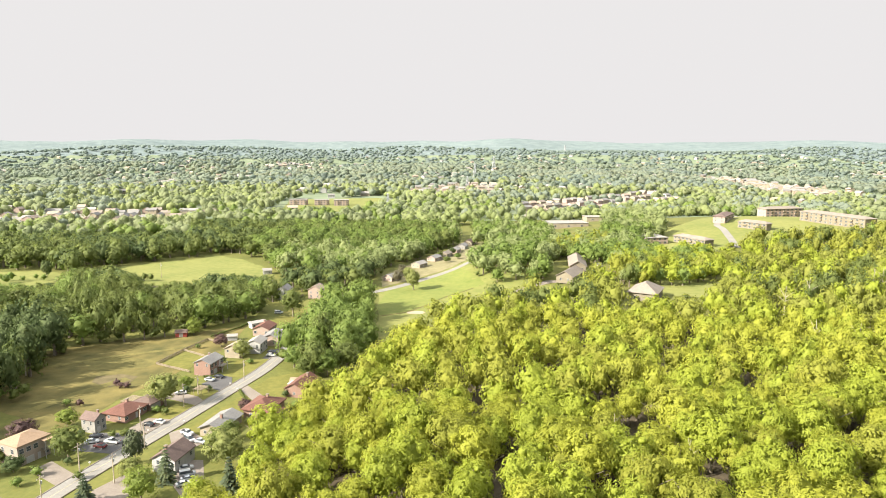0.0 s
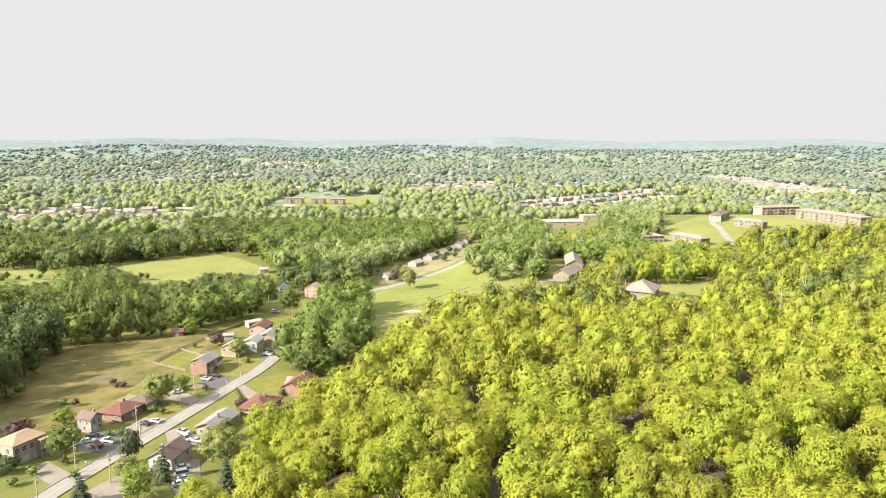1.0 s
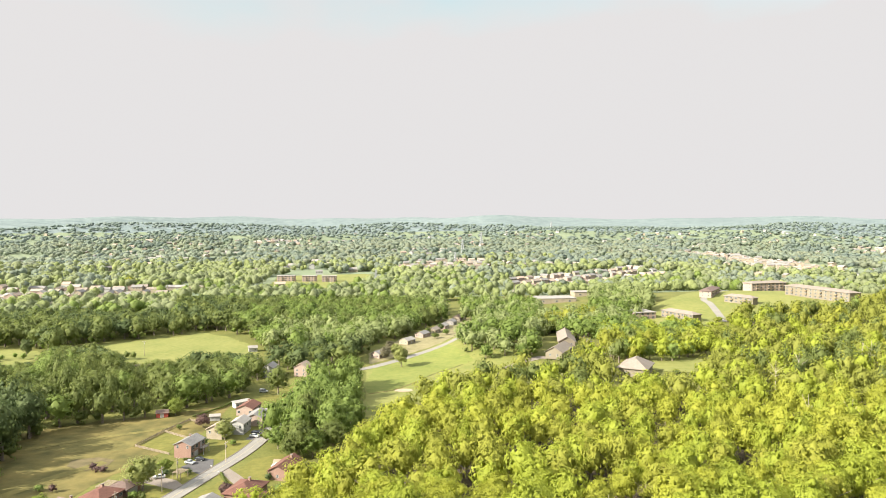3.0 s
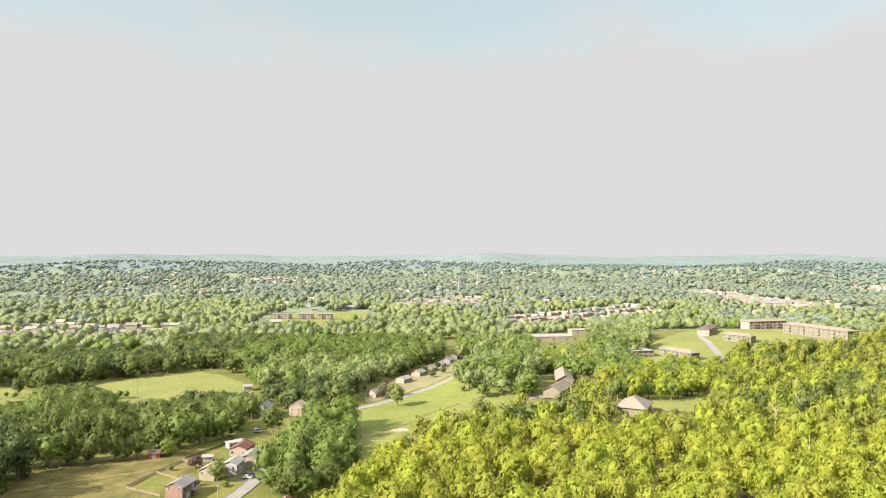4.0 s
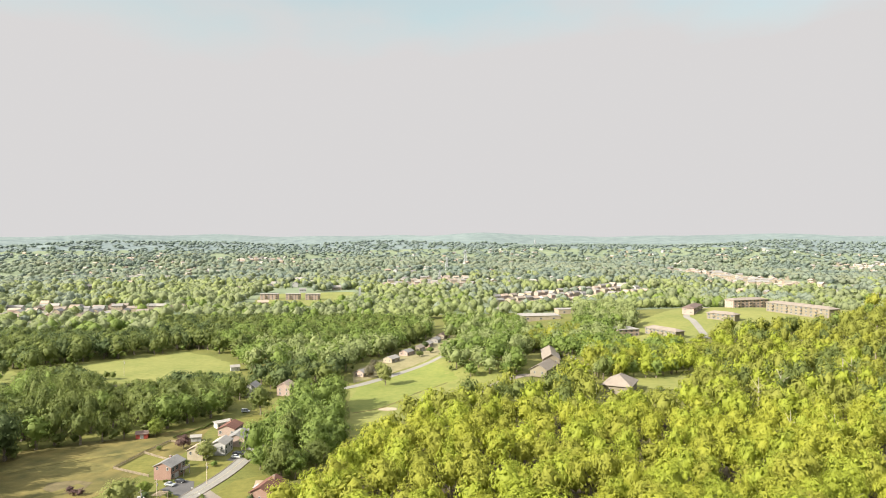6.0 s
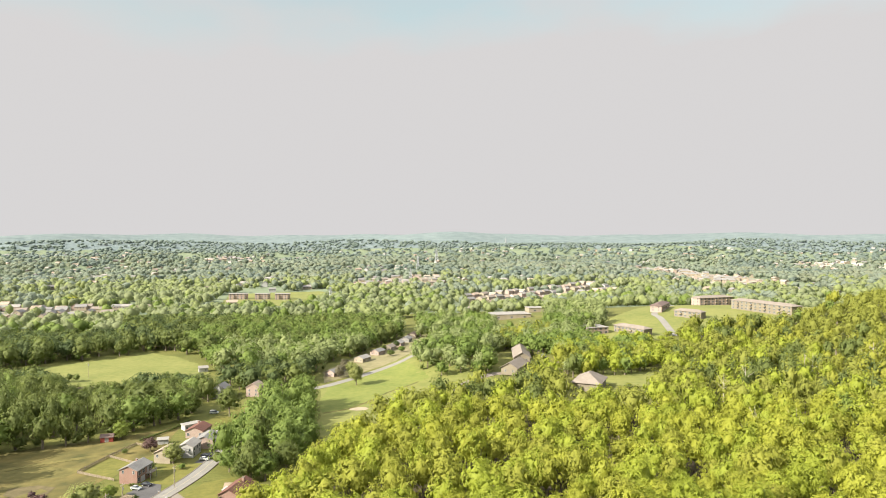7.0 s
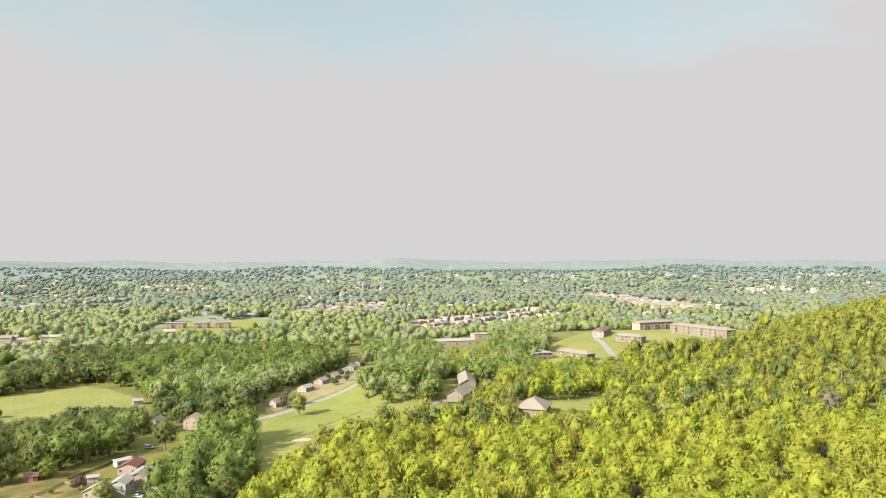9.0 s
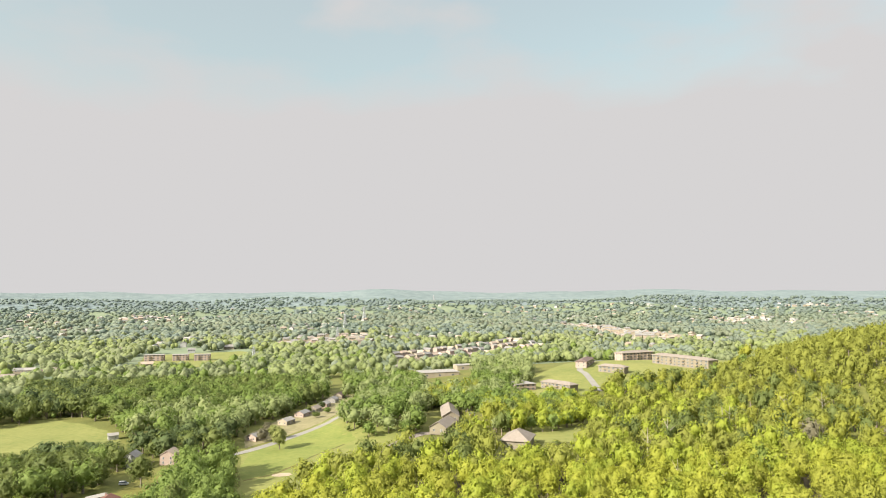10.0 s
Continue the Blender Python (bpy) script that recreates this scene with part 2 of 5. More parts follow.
    car_black=surface("black_car_paint", (0.02, 0.02, 0.025), (0.035, 0.035, 0.04), 1.0, 0.2, bump=0.0),
    car_grey=surface("silver_car_paint", (0.36, 0.38, 0.41), (0.44, 0.46, 0.49), 1.0, 0.25, metal=0.4, bump=0.0),
    car_dark=surface("maroon_car_paint", (0.06, 0.02, 0.02), (0.09, 0.03, 0.03), 1.0, 0.25, bump=0.0),
    lamp_red=surface("tail_lamp", (0.4, 0.02, 0.02), (0.5, 0.03, 0.03), 2.0, 0.3, bump=0.0),
)


# ------------------------------------------------------------------ lie of the land
def ease(a, b, x):
    t = np.clip((np.asarray(x, float) - a) / (b - a), 0, 1)
    return t * t * (3 - 2 * t)


EDGE_Y = (0, 150, 180, 212, 250, 282, 307, 337, 373, 410, 440, 900)
EDGE_X = (-80, -70, -62, -58, -45, -33, -22, -12, 24, 58, 75, 75)


def bell(x, y, cx, cy, sx, sy):
    return np.exp(-(((x - cx) / sx) ** 2 + ((y - cy) / sy) ** 2))


def land(x, y):
    """Height of the ground."""
    x, y = np.asarray(x, float), np.asarray(y, float)
    r = np.hypot(x, y)
    s = x - np.interp(y, EDGE_Y, EDGE_X)
    z = np.interp(y, (-200, 0, 150, 260, 380, 450, 700), (8, 10, 11, 8.5, 6.5, 5.5, 4)) * ease(0, 60, s) * (1 - ease(600, 900, r))
    z = z + 57 * bell(x, y, 475, 420, 105, 170) + 17 * bell(x, y, 330, 675, 175, 125)
    z = z + 11 * bell(x, y, 50, 482, 36, 45) + 5 * bell(x, y, 120, 470, 40, 60)
    roll = np.sin(x / 310 + 1.1) * np.cos(y / 270) + 0.6 * np.sin(x / 140 - y / 190) + 0.5 * np.cos(x / 520 + y / 410 + 2)
    z = z + 5.5 * (roll + 0.6) * ease(750, 1500, r)
    z = z + (78 + 7 * np.sin(x / 260 + 0.8) + 4 * np.sin(x / 97 + y / 300)) * ease(1900, 4500, r)
    z = z + 22 * bell(x, y, 420, 3700, 210, 300) + 12 * bell(x, y, 900, 3900, 260, 300)
    z = z + 8 * (1 + np.sin(r / 150 + 1.6 * np.sin(x / 420) + 0.7 * np.sin(x / 170))) * ease(2200, 3000, r) * (1 - ease(4400, 4700, r))
    return z


def lz(x, y):
    return float(land(x, y))


def mesh_ob(name, verts, faces, mats, parent=None, index=None, smooth=False):
    me = bpy.data.meshes.new(name)
    me.from_pydata([tuple(v) for v in verts], [], [tuple(f) for f in faces])
    for m in mats if isinstance(mats, (list, tuple)) else [mats]:
        me.materials.append(m)
    if index is not None:
        me.polygons.foreach_set("material_index", np.asarray(index, dtype=np.int32))
    if smooth:
        me.polygons.foreach_set("use_smooth", np.ones(len(me.polygons), dtype=bool))
    me.update()
    ob = new(name, me)
    if parent is not None:
        ob.parent = parent
    return ob


def big_mesh(name, verts, quads, mats, index=None, tris=None):
    """A large mesh from arrays: quads (n,4), verts (m,3)."""
    me = bpy.data.meshes.new(name)
    n = len(quads)
    me.vertices.add(len(verts))
    me.vertices.foreach_set("co", np.asarray(verts, dtype=np.float32).ravel())
    me.loops.add(4 * n)
    me.loops.foreach_set("vertex_index", np.asarray(quads, dtype=np.int32).ravel())
    me.polygons.add(n)
    me.polygons.foreach_set("loop_start", np.arange(0, 4 * n, 4, dtype=np.int32))
    for m in mats:
        me.materials.append(m)
    if index is not None:
        me.polygons.foreach_set("material_index", np.asarray(index, dtype=np.int32))
    me.update(calc_edges=True)
    return new(name, me)


def ticks(*stretches):
    out = []
    for a, b, step in stretches:
        out += list(np.arange(a, b, step))
    return np.array(out + [stretches[-1][1]])


gx = ticks((-4950, -2500, 110), (-2500, -700, 40), (-700, -400, 15), (-400, 560, 8), (560, 900, 15), (900, 2500, 40), (2500, 4950, 110))
gy = ticks((-4950, -1000, 220), (-1000, 0, 50), (0, 760, 8), (760, 1200, 15), (1200, 2600, 30), (2600, 4950, 60))
GX, GY = np.meshgrid(gx, gy)
gv = np.stack([GX.ravel(), GY.ravel(), land(GX, GY).ravel()], 1)
ii = np.arange(len(gx) - 1)[None, :] + np.arange(len(gy) - 1)[:, None] * len(gx)
gq = np.stack([ii, ii + 1, ii + 1 + len(gx), ii + len(gx)], -1).reshape(-1, 4)
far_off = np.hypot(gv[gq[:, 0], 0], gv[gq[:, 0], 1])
# material slots grow paler with distance to imitate haze
ground = big_mesh("ground", gv, gq, [M["grass"], M["hazed_far_grass"], M["hazed_rim_ground"]], (far_off > 800) * 1 + (far_off > 2850) * 1)
ground.data.polygons.foreach_set("use_smooth", np.ones(len(gq), dtype=bool))
tagged(ground, "rolling green grassland that reaches the hazy horizon", "ground", kind="structure")


def inside(px, py, poly):
    px, py = np.asarray(px, float), np.asarray(py, float)
    hit = np.zeros(px.shape, bool)
    for (x0, y0), (x1, y1) in zip(poly, poly[1:] + poly[:1]):
        if y0 == y1:
            continue
        hit ^= ((y0 > py) != (y1 > py)) & (px < (x1 - x0) * (py - y0) / (y1 - y0) + x0)
    return hit


def patch(name, poly, mat, label, category, lift=0.06, wobble=0.0):
    """A sheet of other ground, laid on the land inside an outline."""
    bm = bmesh.new()
    pts = []
    for (x0, y0), (x1, y1) in zip(poly, poly[1:] + poly[:1]):
        n = max(1, int(math.hypot(x1 - x0, y1 - y0) / 5))
        for k in range(n):
            x, y = x0 + (x1 - x0) * k / n, y0 + (y1 - y0) * k / n
            if wobble:
                x += wobble * noise.noise((x / 9, y / 9, 1.7))
                y += wobble * noise.noise((x / 9, y / 9, 9.1))
            pts.append(bm.verts.new((x, y, 0)))
    bm.faces.new(pts)
    lo = [min(p[k] for p in poly) for k in (0, 1)]
    hi = [max(p[k] for p in poly) for k in (0, 1)]
    for k in (0, 1):
        c = math.ceil(lo[k] / 6) * 6
        while c < hi[k]:
            no = (1, 0, 0) if k == 0 else (0, 1, 0)
            co = (c, 0, 0) if k == 0 else (0, c, 0)
            bmesh.ops.bisect_plane(bm, geom=bm.verts[:] + bm.edges[:] + bm.faces[:], plane_co=co, plane_no=no)
            c += 6
    for v in bm.verts:
        v.co.z = lz(v.co.x, v.co.y) + lift
    bmesh.ops.recalc_face_normals(bm, faces=bm.faces)
    if sum(f.normal.z for f in bm.faces) < 0:
        bmesh.ops.reverse_faces(bm, faces=bm.faces)
    me = bpy.data.meshes.new(name)
    bm.to_mesh(me)
    bm.free()
    me.materials.append(mat)
    return tagged(new(name, me), label, category, kind="structure")


def ribbon(name, line, width, mat, label, category, lift=0.1, thick=0.0):
    """A road along a smooth line; with thick, its edges are real steps."""
    pts = [Vector((x, y)) for x, y in line]
    fine = []
    for i in range(len(pts) - 1):
        p0, p1, p2, p3 = pts[max(i - 1, 0)], pts[i], pts[i + 1], pts[min(i + 2, len(pts) - 1)]
        n = max(2, int((p2 - p1).length / 4))
        for k in range(n):
            t = k / n
            fine.append(0.5 * ((2 * p1) + (p2 - p0) * t + (2 * p0 - 5 * p1 + 4 * p2 - p3) * t * t + (3 * p1 - p0 - 3 * p2 + p3) * t ** 3))
    fine.append(pts[-1])
    v, f = [], []
    for i, p in enumerate(fine):
        d = (fine[min(i + 1, len(fine) - 1)] - fine[max(i - 1, 0)]).normalized()
        s = Vector((d.y, -d.x)) * width / 2
        for q in (p - s, p + s):
            z = lz(q.x, q.y) + lift
            v += [(q.x, q.y, z), (q.x, q.y, z - lift - 0.3)]
        if i:
            b, a = 4 * i, 4 * i - 4
            f += [(a, a + 2, b + 2, b), (a + 1, a, b, b + 1), (a + 2, a + 3, b + 3, b + 2)]
    return tagged(mesh_ob(name, v, f, mat), label, category, kind="structure")


MEADOW = [(-41, 416), (-20, 447), (15, 506), (26, 552), (42, 560), (50, 500), (54, 450), (64, 434), (72, 420), (58, 402), (24, 366), (-8, 340), (-24, 312), (-36, 322), (-34, 350), (-38, 385)]
FIELD_WEST = [(-150, 190), (-147, 221), (-190, 245), (-215, 270), (-178, 298), (-152, 316), (-126, 322), (-103, 345), (-100, 312), (-104, 285), (-112, 262), (-120, 236), (-126, 214)]
FIELD_FAR = [(-252, 499), (-230, 515), (-201, 537), (-190, 558), (-162, 537), (-133, 499), (-119, 466), (-121, 444), (-145, 432), (-186, 436), (-221, 452), (-246, 476)]
FIELD_CORNER = [(-345, 440), (-338, 480), (-320, 481), (-300, 486), (-280, 480), (-264, 463), (-268, 428), (-300, 414)]
LAWN_HILL = [(150, 469), (171, 551), (175, 585), (222, 640), (265, 690), (310, 735), (370, 750), (430, 700), (425, 620), (383, 582), (362, 550), (330, 552), (304, 560), (266, 572), (216, 532), (181, 510), (162, 468)]
LAWN_MID = [(126, 402), (146, 425), (174, 413), (162, 378), (138, 378), (122, 388)]
patch("meadow", MEADOW, M["hay"], "pale yellow-green hay meadow in the valley", "meadow", wobble=2)
patch("field", FIELD_WEST, M["rough_field"], "rough brownish field behind the street houses", "field", wobble=3)
ribbon("path", [(-166, 274), (-154, 283), (-147, 288), (-139, 292), (-128, 297), (-118, 304)], 3.2, M["dry_grass"], "pale trodden grass path across the rough field", "path", lift=0.12)
ribbon("path", [(-148, 225), (-143, 234), (-139, 243), (-134, 250), (-127, 260)], 4.5, M["dry_grass"], "pale strip of dry grass in the rough field", "path", lift=0.12)
patch("field", [(-156, 280), (-143, 288), (-122, 284), (-126, 273), (-146, 270)], M["dry_grass"], "dry tan grass in the rough field", "field", 0.1, 4)
patch("bare_earth", [(-140, 262), (-131, 266), (-124, 262), (-124, 254), (-132, 251), (-139, 255)], M["dirt_dark"], "bare brown earth patch in the rough field", "bare earth", lift=0.11, wobble=2.5)
patch("field", FIELD_FAR, M["hay"], "bright mown field ringed by woods", "field", wobble=3)
patch("field", FIELD_CORNER, M["hay"], "bright corner of mown grass among woods", "field", wobble=3)
patch("meadow", [(-39, 380), (-36, 421), (-9, 458), (12, 484), (17, 468), (28, 434), (2, 407), (-8, 388), (-21, 369), (-34, 361)], M["green_slope"], "greener grass slope between meadow and street", "meadow", 0.1, 1.5)
for _x, _y, _r in ((-15, 367, 3.6), (-4, 375, 3.2), (9, 374, 2.4)):
    patch("bare_earth", [(_x + _r * 1.5 * math.cos(a_ * 0.9), _y + _r * math.sin(a_ * 0.9)) for a_ in range(7)], M["dirt"], "pale worn sandy patch on the meadow", "bare earth", 0.12, 1.0)
patch("lawn", LAWN_HILL, M["hay"], "sunlit mown lawn on the hilltop", "lawn", lift=0.2, wobble=2)
patch("lawn", LAWN_MID, M["hay"], "small lawn beside the hip-roofed hall", "lawn", lift=0.2, wobble=1)
# dark brown sheet over the floor of the near hill woods
patch("ground", [(-64, 104), (-50, 190), (-34, 262), (-12, 322), (34, 366), (84, 326), (180, 320), (290, 300), (215, 100), (60, 70)], M["hill_floor"], "dark brown floor under the hill woods", "forest floor", 0.1, 2)
STREET = [(-160, 60), (-128, 110), (-110, 150), (-105.5, 169), (-100.6, 186), (-91.8, 214), (-82.7, 245), (-74.5, 275), (-71.5, 310), (-72.5, 358), (-70, 392), (-56, 412), (-38, 425), (-9, 463), (13.5, 490), (27, 522), (40, 560), (52, 610), (64, 700)]
ribbon("road", STREET, 6.0, M["asphalt"], "light grey asphalt street down the valley", "road", lift=0.12)
for _side in (-1, 1):                         # kerbs
    _line = []
    for (x0, y0), (x1, y1) in zip(STREET[2:12], STREET[3:13]):
        _d = math.hypot(x1 - x0, y1 - y0)
        _line.append((x0 + _side * 3.15 * (y1 - y0) / _d, y0 - _side * 3.15 * (x1 - x0) / _d))
    ribbon("trim", _line, 0.3, M["concrete"], "worn concrete kerb along the street", "kerb", lift=0.26)
ribbon("trim", [(-33.8, 360), (-20, 368.9), (-7.7, 388), (2, 406), (25, 432)], 1.3, M["rough_field"], "trodden brown track across the meadow", "path", lift=0.1)
for _i, (_c, _w) in enumerate(((-0.12, 0.1), (0.12, 0.1))):
    ribbon("trim", [(x + _c, y) for x, y in STREET[2:10]], _w, M["paint"], "faded yellow centre line painted on the street", "road marking", lift=0.135)


# ------------------------------------------------------------------ trees
rng = np.random.default_rng(7)


def crown_data(seed, radius, tall, clumps, leaves, leaf, core=0.62, fine=(6, 4), lobe=(4, 3), slim=0.42, spare=(0.54, 0.86), loose=0.27):
    """A deciduous crown round (0,0,0): boughs of uneven size, each a dense fan of drooping leaf sprays over a small body of twigs."""
    r = np.random.default_rng(seed)
    k = np.arange(clumps) + 0.5
    up = 1 - 1.82 * k / clumps
    ang = k * 2.39996 + r.uniform(0, 6.28)
    flat = np.sqrt(np.maximum(0, 1 - up * up)) * (1 + 0.16 * np.sin(2 * ang + r.uniform(0, 6.28)))
    cen = np.stack([flat * np.cos(ang), flat * np.sin(ang), up], 1)
    cen *= r.uniform(*spare, (clumps, 1))
    size = r.uniform(0.20, 0.37, clumps) * (18 / max(clumps, 8)) ** 0.15
    n = clumps * leaves
    d = r.normal(size=(n, 3))
    d /= np.linalg.norm(d, axis=1)[:, None]
    own = np.repeat(np.arange(clumps), leaves)
    out = cen[own] / np.linalg.norm(cen[own], axis=1)[:, None]
    d += out * 0.7 + np.array([0, 0, 0.15])
    d /= np.linalg.norm(d, axis=1)[:, None]
    p = cen[own] + d * size[own][:, None] * r.uniform(0.72, 1.2, (n, 1)) * np.array([1.1, 1.1, 0.88])
    nrm = 0.6 * d + 0.5 * out + np.array([0, 0, 0.2]) + r.normal(size=(n, 3)) * loose
    nrm /= np.linalg.norm(nrm, axis=1)[:, None]
    a = 0.9 * d + np.array([0, 0, -0.18]) + r.normal(size=(n, 3)) * 0.7
    a -= nrm * (a * nrm).sum(1)[:, None]
    a /= np.linalg.norm(a, axis=1)[:, None]
    b = np.cross(nrm, a) * slim
    s = leaf / radius * r.uniform(0.6, 1.35, (n, 1))
    v = [np.stack([p - a * s * 0.8, p - b * s, p + a * s * 1.2 - nrm * s * 0.2, p + b * s], 1).reshape(-1, 3)]
    q, off = [np.arange(4 * n).reshape(-1, 4)], 4 * n
    if lobe:
        lv, lq = ball(*lobe)
        for c, w in zip(cen, size):
            v.append(lv * (w * np.array([0.66, 0.66, 0.54])) * r.uniform(0.55, 1.05, (len(lv), 1)) + c * 0.93)
            q.append(lq + off)
            off += len(lv)
    cv, cq = ball(*fine)                     # inner mass of twigs and shaded leaves
    v.append(cv * core * (1 + 0.12 * r.normal(size=(len(cv), 1))))
    q.append(cq + off)
    return np.concatenate(v) * np.array([radius, radius, tall / 2]), np.concatenate(q)


def ball(seg, rings):
    v = []
    for i in range(rings + 1):
        t = math.pi * (0.04 + 0.92 * i / rings)
        for j in range(seg):
            v.append((math.sin(t) * math.cos(2 * math.pi * j / seg), math.sin(t) * math.sin(2 * math.pi * j / seg), math.cos(t)))
    q = [(i * seg + j, (i + 1) * seg + j, (i + 1) * seg + (j + 1) % seg, i * seg + (j + 1) % seg) for i in range(rings) for j in range(seg)]
    return np.array(v), np.array(q)


def tube(p, q, r0, r1, seg=6):
    p, q = Vector(p), Vector(q)
    w = (q - p).normalized()
    a = w.orthogonal().normalized()
    b = w.cross(a)
    v = []
    for c, r in ((p, r0), (q, r1)):
        v += [c + r * (math.cos(2 * math.pi * k / seg) * a + math.sin(2 * math.pi * k / seg) * b) for k in range(seg)]
    f = [(k, (k + 1) % seg, seg + (k + 1) % seg, seg + k) for k in range(seg)]
    return v, f + [tuple(range(seg))[::-1], tuple(range(seg, 2 * seg))]


def joined(pieces):
    v, f = [], []
    for pv, pf in pieces:
        o = len(v)
        v += list(pv)
        f += [tuple(i + o for i in q) for q in pf]
    return v, f


def trunk_data(seed, base, top, thick):
    r = random.Random(seed)
    out = [tube((0, 0, -0.6), (0.1, 0, base), thick, thick * 0.75, 7), tube((0.1, 0, base), (0, 0.1, top), thick * 0.75, thick * 0.25, 6)]
    for k in range(6):
        a, z = k * 2.4 + r.uniform(0, 1), base + (top - base) * r.uniform(0, 0.5)
        l = (top - base) * r.uniform(0.35, 0.6)
        out.append(tube((0, 0, z), (l * math.cos(a), l * math.sin(a), z + l * 0.8), thick * 0.4, thick * 0.1, 5))
    return joined(out)


def tree(seed, name, radius, height, leaf, mat, clumps=34, leaves=22, gap=0.28):
    """One tree as a thing: trunk with limbs, crown. gap: bare share of its height."""
    top = new(name)
    tall = height * (1 - gap)
    part(top, "trunk", *trunk_data(seed, height * gap, height * 0.85, radius * 0.075), M["bark"])
    v, q = crown_data(seed, radius, tall, clumps, leaves, leaf)
    part(top, "crown", v + np.array([0, 0, height * gap + tall / 2]), q, mat, smooth=True)
    return top


def part(parent, name, v, f, mat, label="", smooth=False):
    ob = mesh_ob(name, v, f, mat, parent, smooth=smooth)
    if label:
        ob["label"] = label
    return ob


def spruce(seed, name, radius, height, mat):
    r = np.random.default_rng(seed)
    top = new(name)
    part(top, "trunk", *tube((0, 0, -0.5), (0, 0, height * 0.95), 0.22, 0.03, 6), M["bark"])
    n = 620
    t = r.uniform(0, 1, n) ** 0.75
    layer = np.floor(t * 11) / 11 + 0.03
    a = r.uniform(0, 6.283, n)
    rad = radius * (1 - layer * 0.95) * r.uniform(0.3, 1.08, n)
    p = np.stack([rad * np.cos(a), rad * np.sin(a), height * (0.06 + 0.92 * layer) - rad * 0.32], 1)
    out = np.stack([np.cos(a), np.sin(a), -0.35 + 0 * a], 1)
    side = np.stack([-np.sin(a), np.cos(a), 0.3 * r.normal(size=n)], 1)
    s = (0.25 + 0.45 * (1 - layer))[:, None]
    v = np.stack([p - out * s, p - side * s * 0.6, p + out * s * 1.2, p + side * s * 0.6], 1).reshape(-1, 3)
    part(top, "crown", v, np.arange(4 * n).reshape(-1, 4), mat)
    return top


def scatter(name, spots, kinds, mats, label, bark=None, category="woods"):
    """Many trees in one mesh. spots: x, y, z of the foot, size; kinds: crown templates of radius 1; mats: leaves by species."""
    vs, qs, ix, off = [], [], [], 0
    mats = [M[k] for k in mats]
    for i, (x, y, z, rad, hgt) in enumerate(spots):
        v, q = kinds[i % len(kinds)]
        a = rng.uniform(0, 6.283)
        c, s = math.cos(a), math.sin(a)
        w = v * np.array([rad, rad, hgt * 0.45])
        w = np.stack([w[:, 0] * c - w[:, 1] * s + x, w[:, 0] * s + w[:, 1] * c + y, w[:, 2] + z + hgt * 0.54], 1)
        vs.append(w)
        qs.append(q + off)
        grove = 0.5 + 0.9 * noise.noise((x / 160, y / 160, 5.5)) + rng.uniform(-0.28, 0.28)
        ix.append(np.full(len(q), int(np.clip(grove * len(mats), 0, len(mats) - 1)), np.int32))
        off += len(v)
        if bark is not None:
            t = rad * 0.07
            tv = np.array([(x - t, y - t, z - 0.8), (x + t, y - t, z - 0.8), (x + t, y + t, z - 0.8), (x - t, y + t, z - 0.8)]
                          + [(x + t * 0.4 * dx, y + t * 0.4 * dy, z + hgt * 0.6) for dx, dy in ((-1, -1), (1, -1), (1, 1), (-1, 1))])
            vs.append(tv)
            qs.append(np.array([(0, 1, 5, 4), (1, 2, 6, 5), (2, 3, 7, 6), (3, 0, 4, 7)]) + off)
            ix.append(np.full(4, len(mats), np.int32))
            off += 8
    ob = big_mesh(name, np.concatenate(vs), np.concatenate(qs), mats + ([bark] if bark else []), np.concatenate(ix))
    ob.data.polygons.foreach_set("use_smooth", np.ones(len(ob.data.polygons), dtype=bool))
    return tagged(ob, label, category, kind="stuff")


def spread(x0, x1, y0, y1, step, jitter=0.42):
    xs, ys = np.meshgrid(np.arange(x0, x1, step), np.arange(y0, y1, step * 0.87))
    xs = xs + (np.arange(len(xs)) % 2)[:, None] * step / 2
    p = np.stack([xs.ravel(), ys.ravel()], 1)
    return p + rng.uniform(-jitter, jitter, p.shape) * step


def sized(p, r0, r1, h0, h1):
    r = rng.uniform(r0, r1, len(p))
    h = h0 + (h1 - h0) * (0.5 * (r - r0) / (r1 - r0) + 0.5 * rng.uniform(0, 1, len(p)))
    return np.column_stack([p, land(p[:, 0], p[:, 1]), r, h])


# --- the wooded hill
HILL_OUT = [LAWN_HILL, LAWN_MID, [(88, 328), (122, 332), (136, 392), (100, 394)], [(74, 416), (112, 440), (114, 500), (84, 502)],
            [(42, 374), (70, 372), (98, 432), (64, 438)]]
hp = spread(-90, 560, 62, 640, 11.0, 0.46)
edge = np.interp(hp[:, 1], EDGE_Y, EDGE_X)
keep = (hp[:, 0] > edge + 9) & (hp[:, 0] < 0.96 * hp[:, 1] + 40)
for poly in HILL_OUT:
    keep &= ~inside(hp[:, 0], hp[:, 1], poly)
keep &= ~((np.hypot(hp[:, 0], hp[:, 1]) > 425) & (hp[:, 0] > 0.332 * hp[:, 1]) & (hp[:, 0] < 0.346 * hp[:, 1]))
keep &= ~((hp[:, 1] > 560) & (hp[:, 0] < 440))
for hx, hy, hr in ((47, 173, 4.6), (60, 187, 4.4), (61, 157, 5.0), (22, 108, 4.0)):       # hollows round dead trees
    keep &= np.hypot(hp[:, 0] - hx, hp[:, 1] - hy) > hr
hp = hp[keep]
near = (hp[:, 1] > 104) & (hp[:, 1] < 196) & (hp[:, 0] > -66) & (hp[:, 0] < 0.72 * hp[:, 1] + 16)
near_spots = sized(hp[near], 4.2, 7.0, 10, 20)
kinds_big = []
for k in range(7):
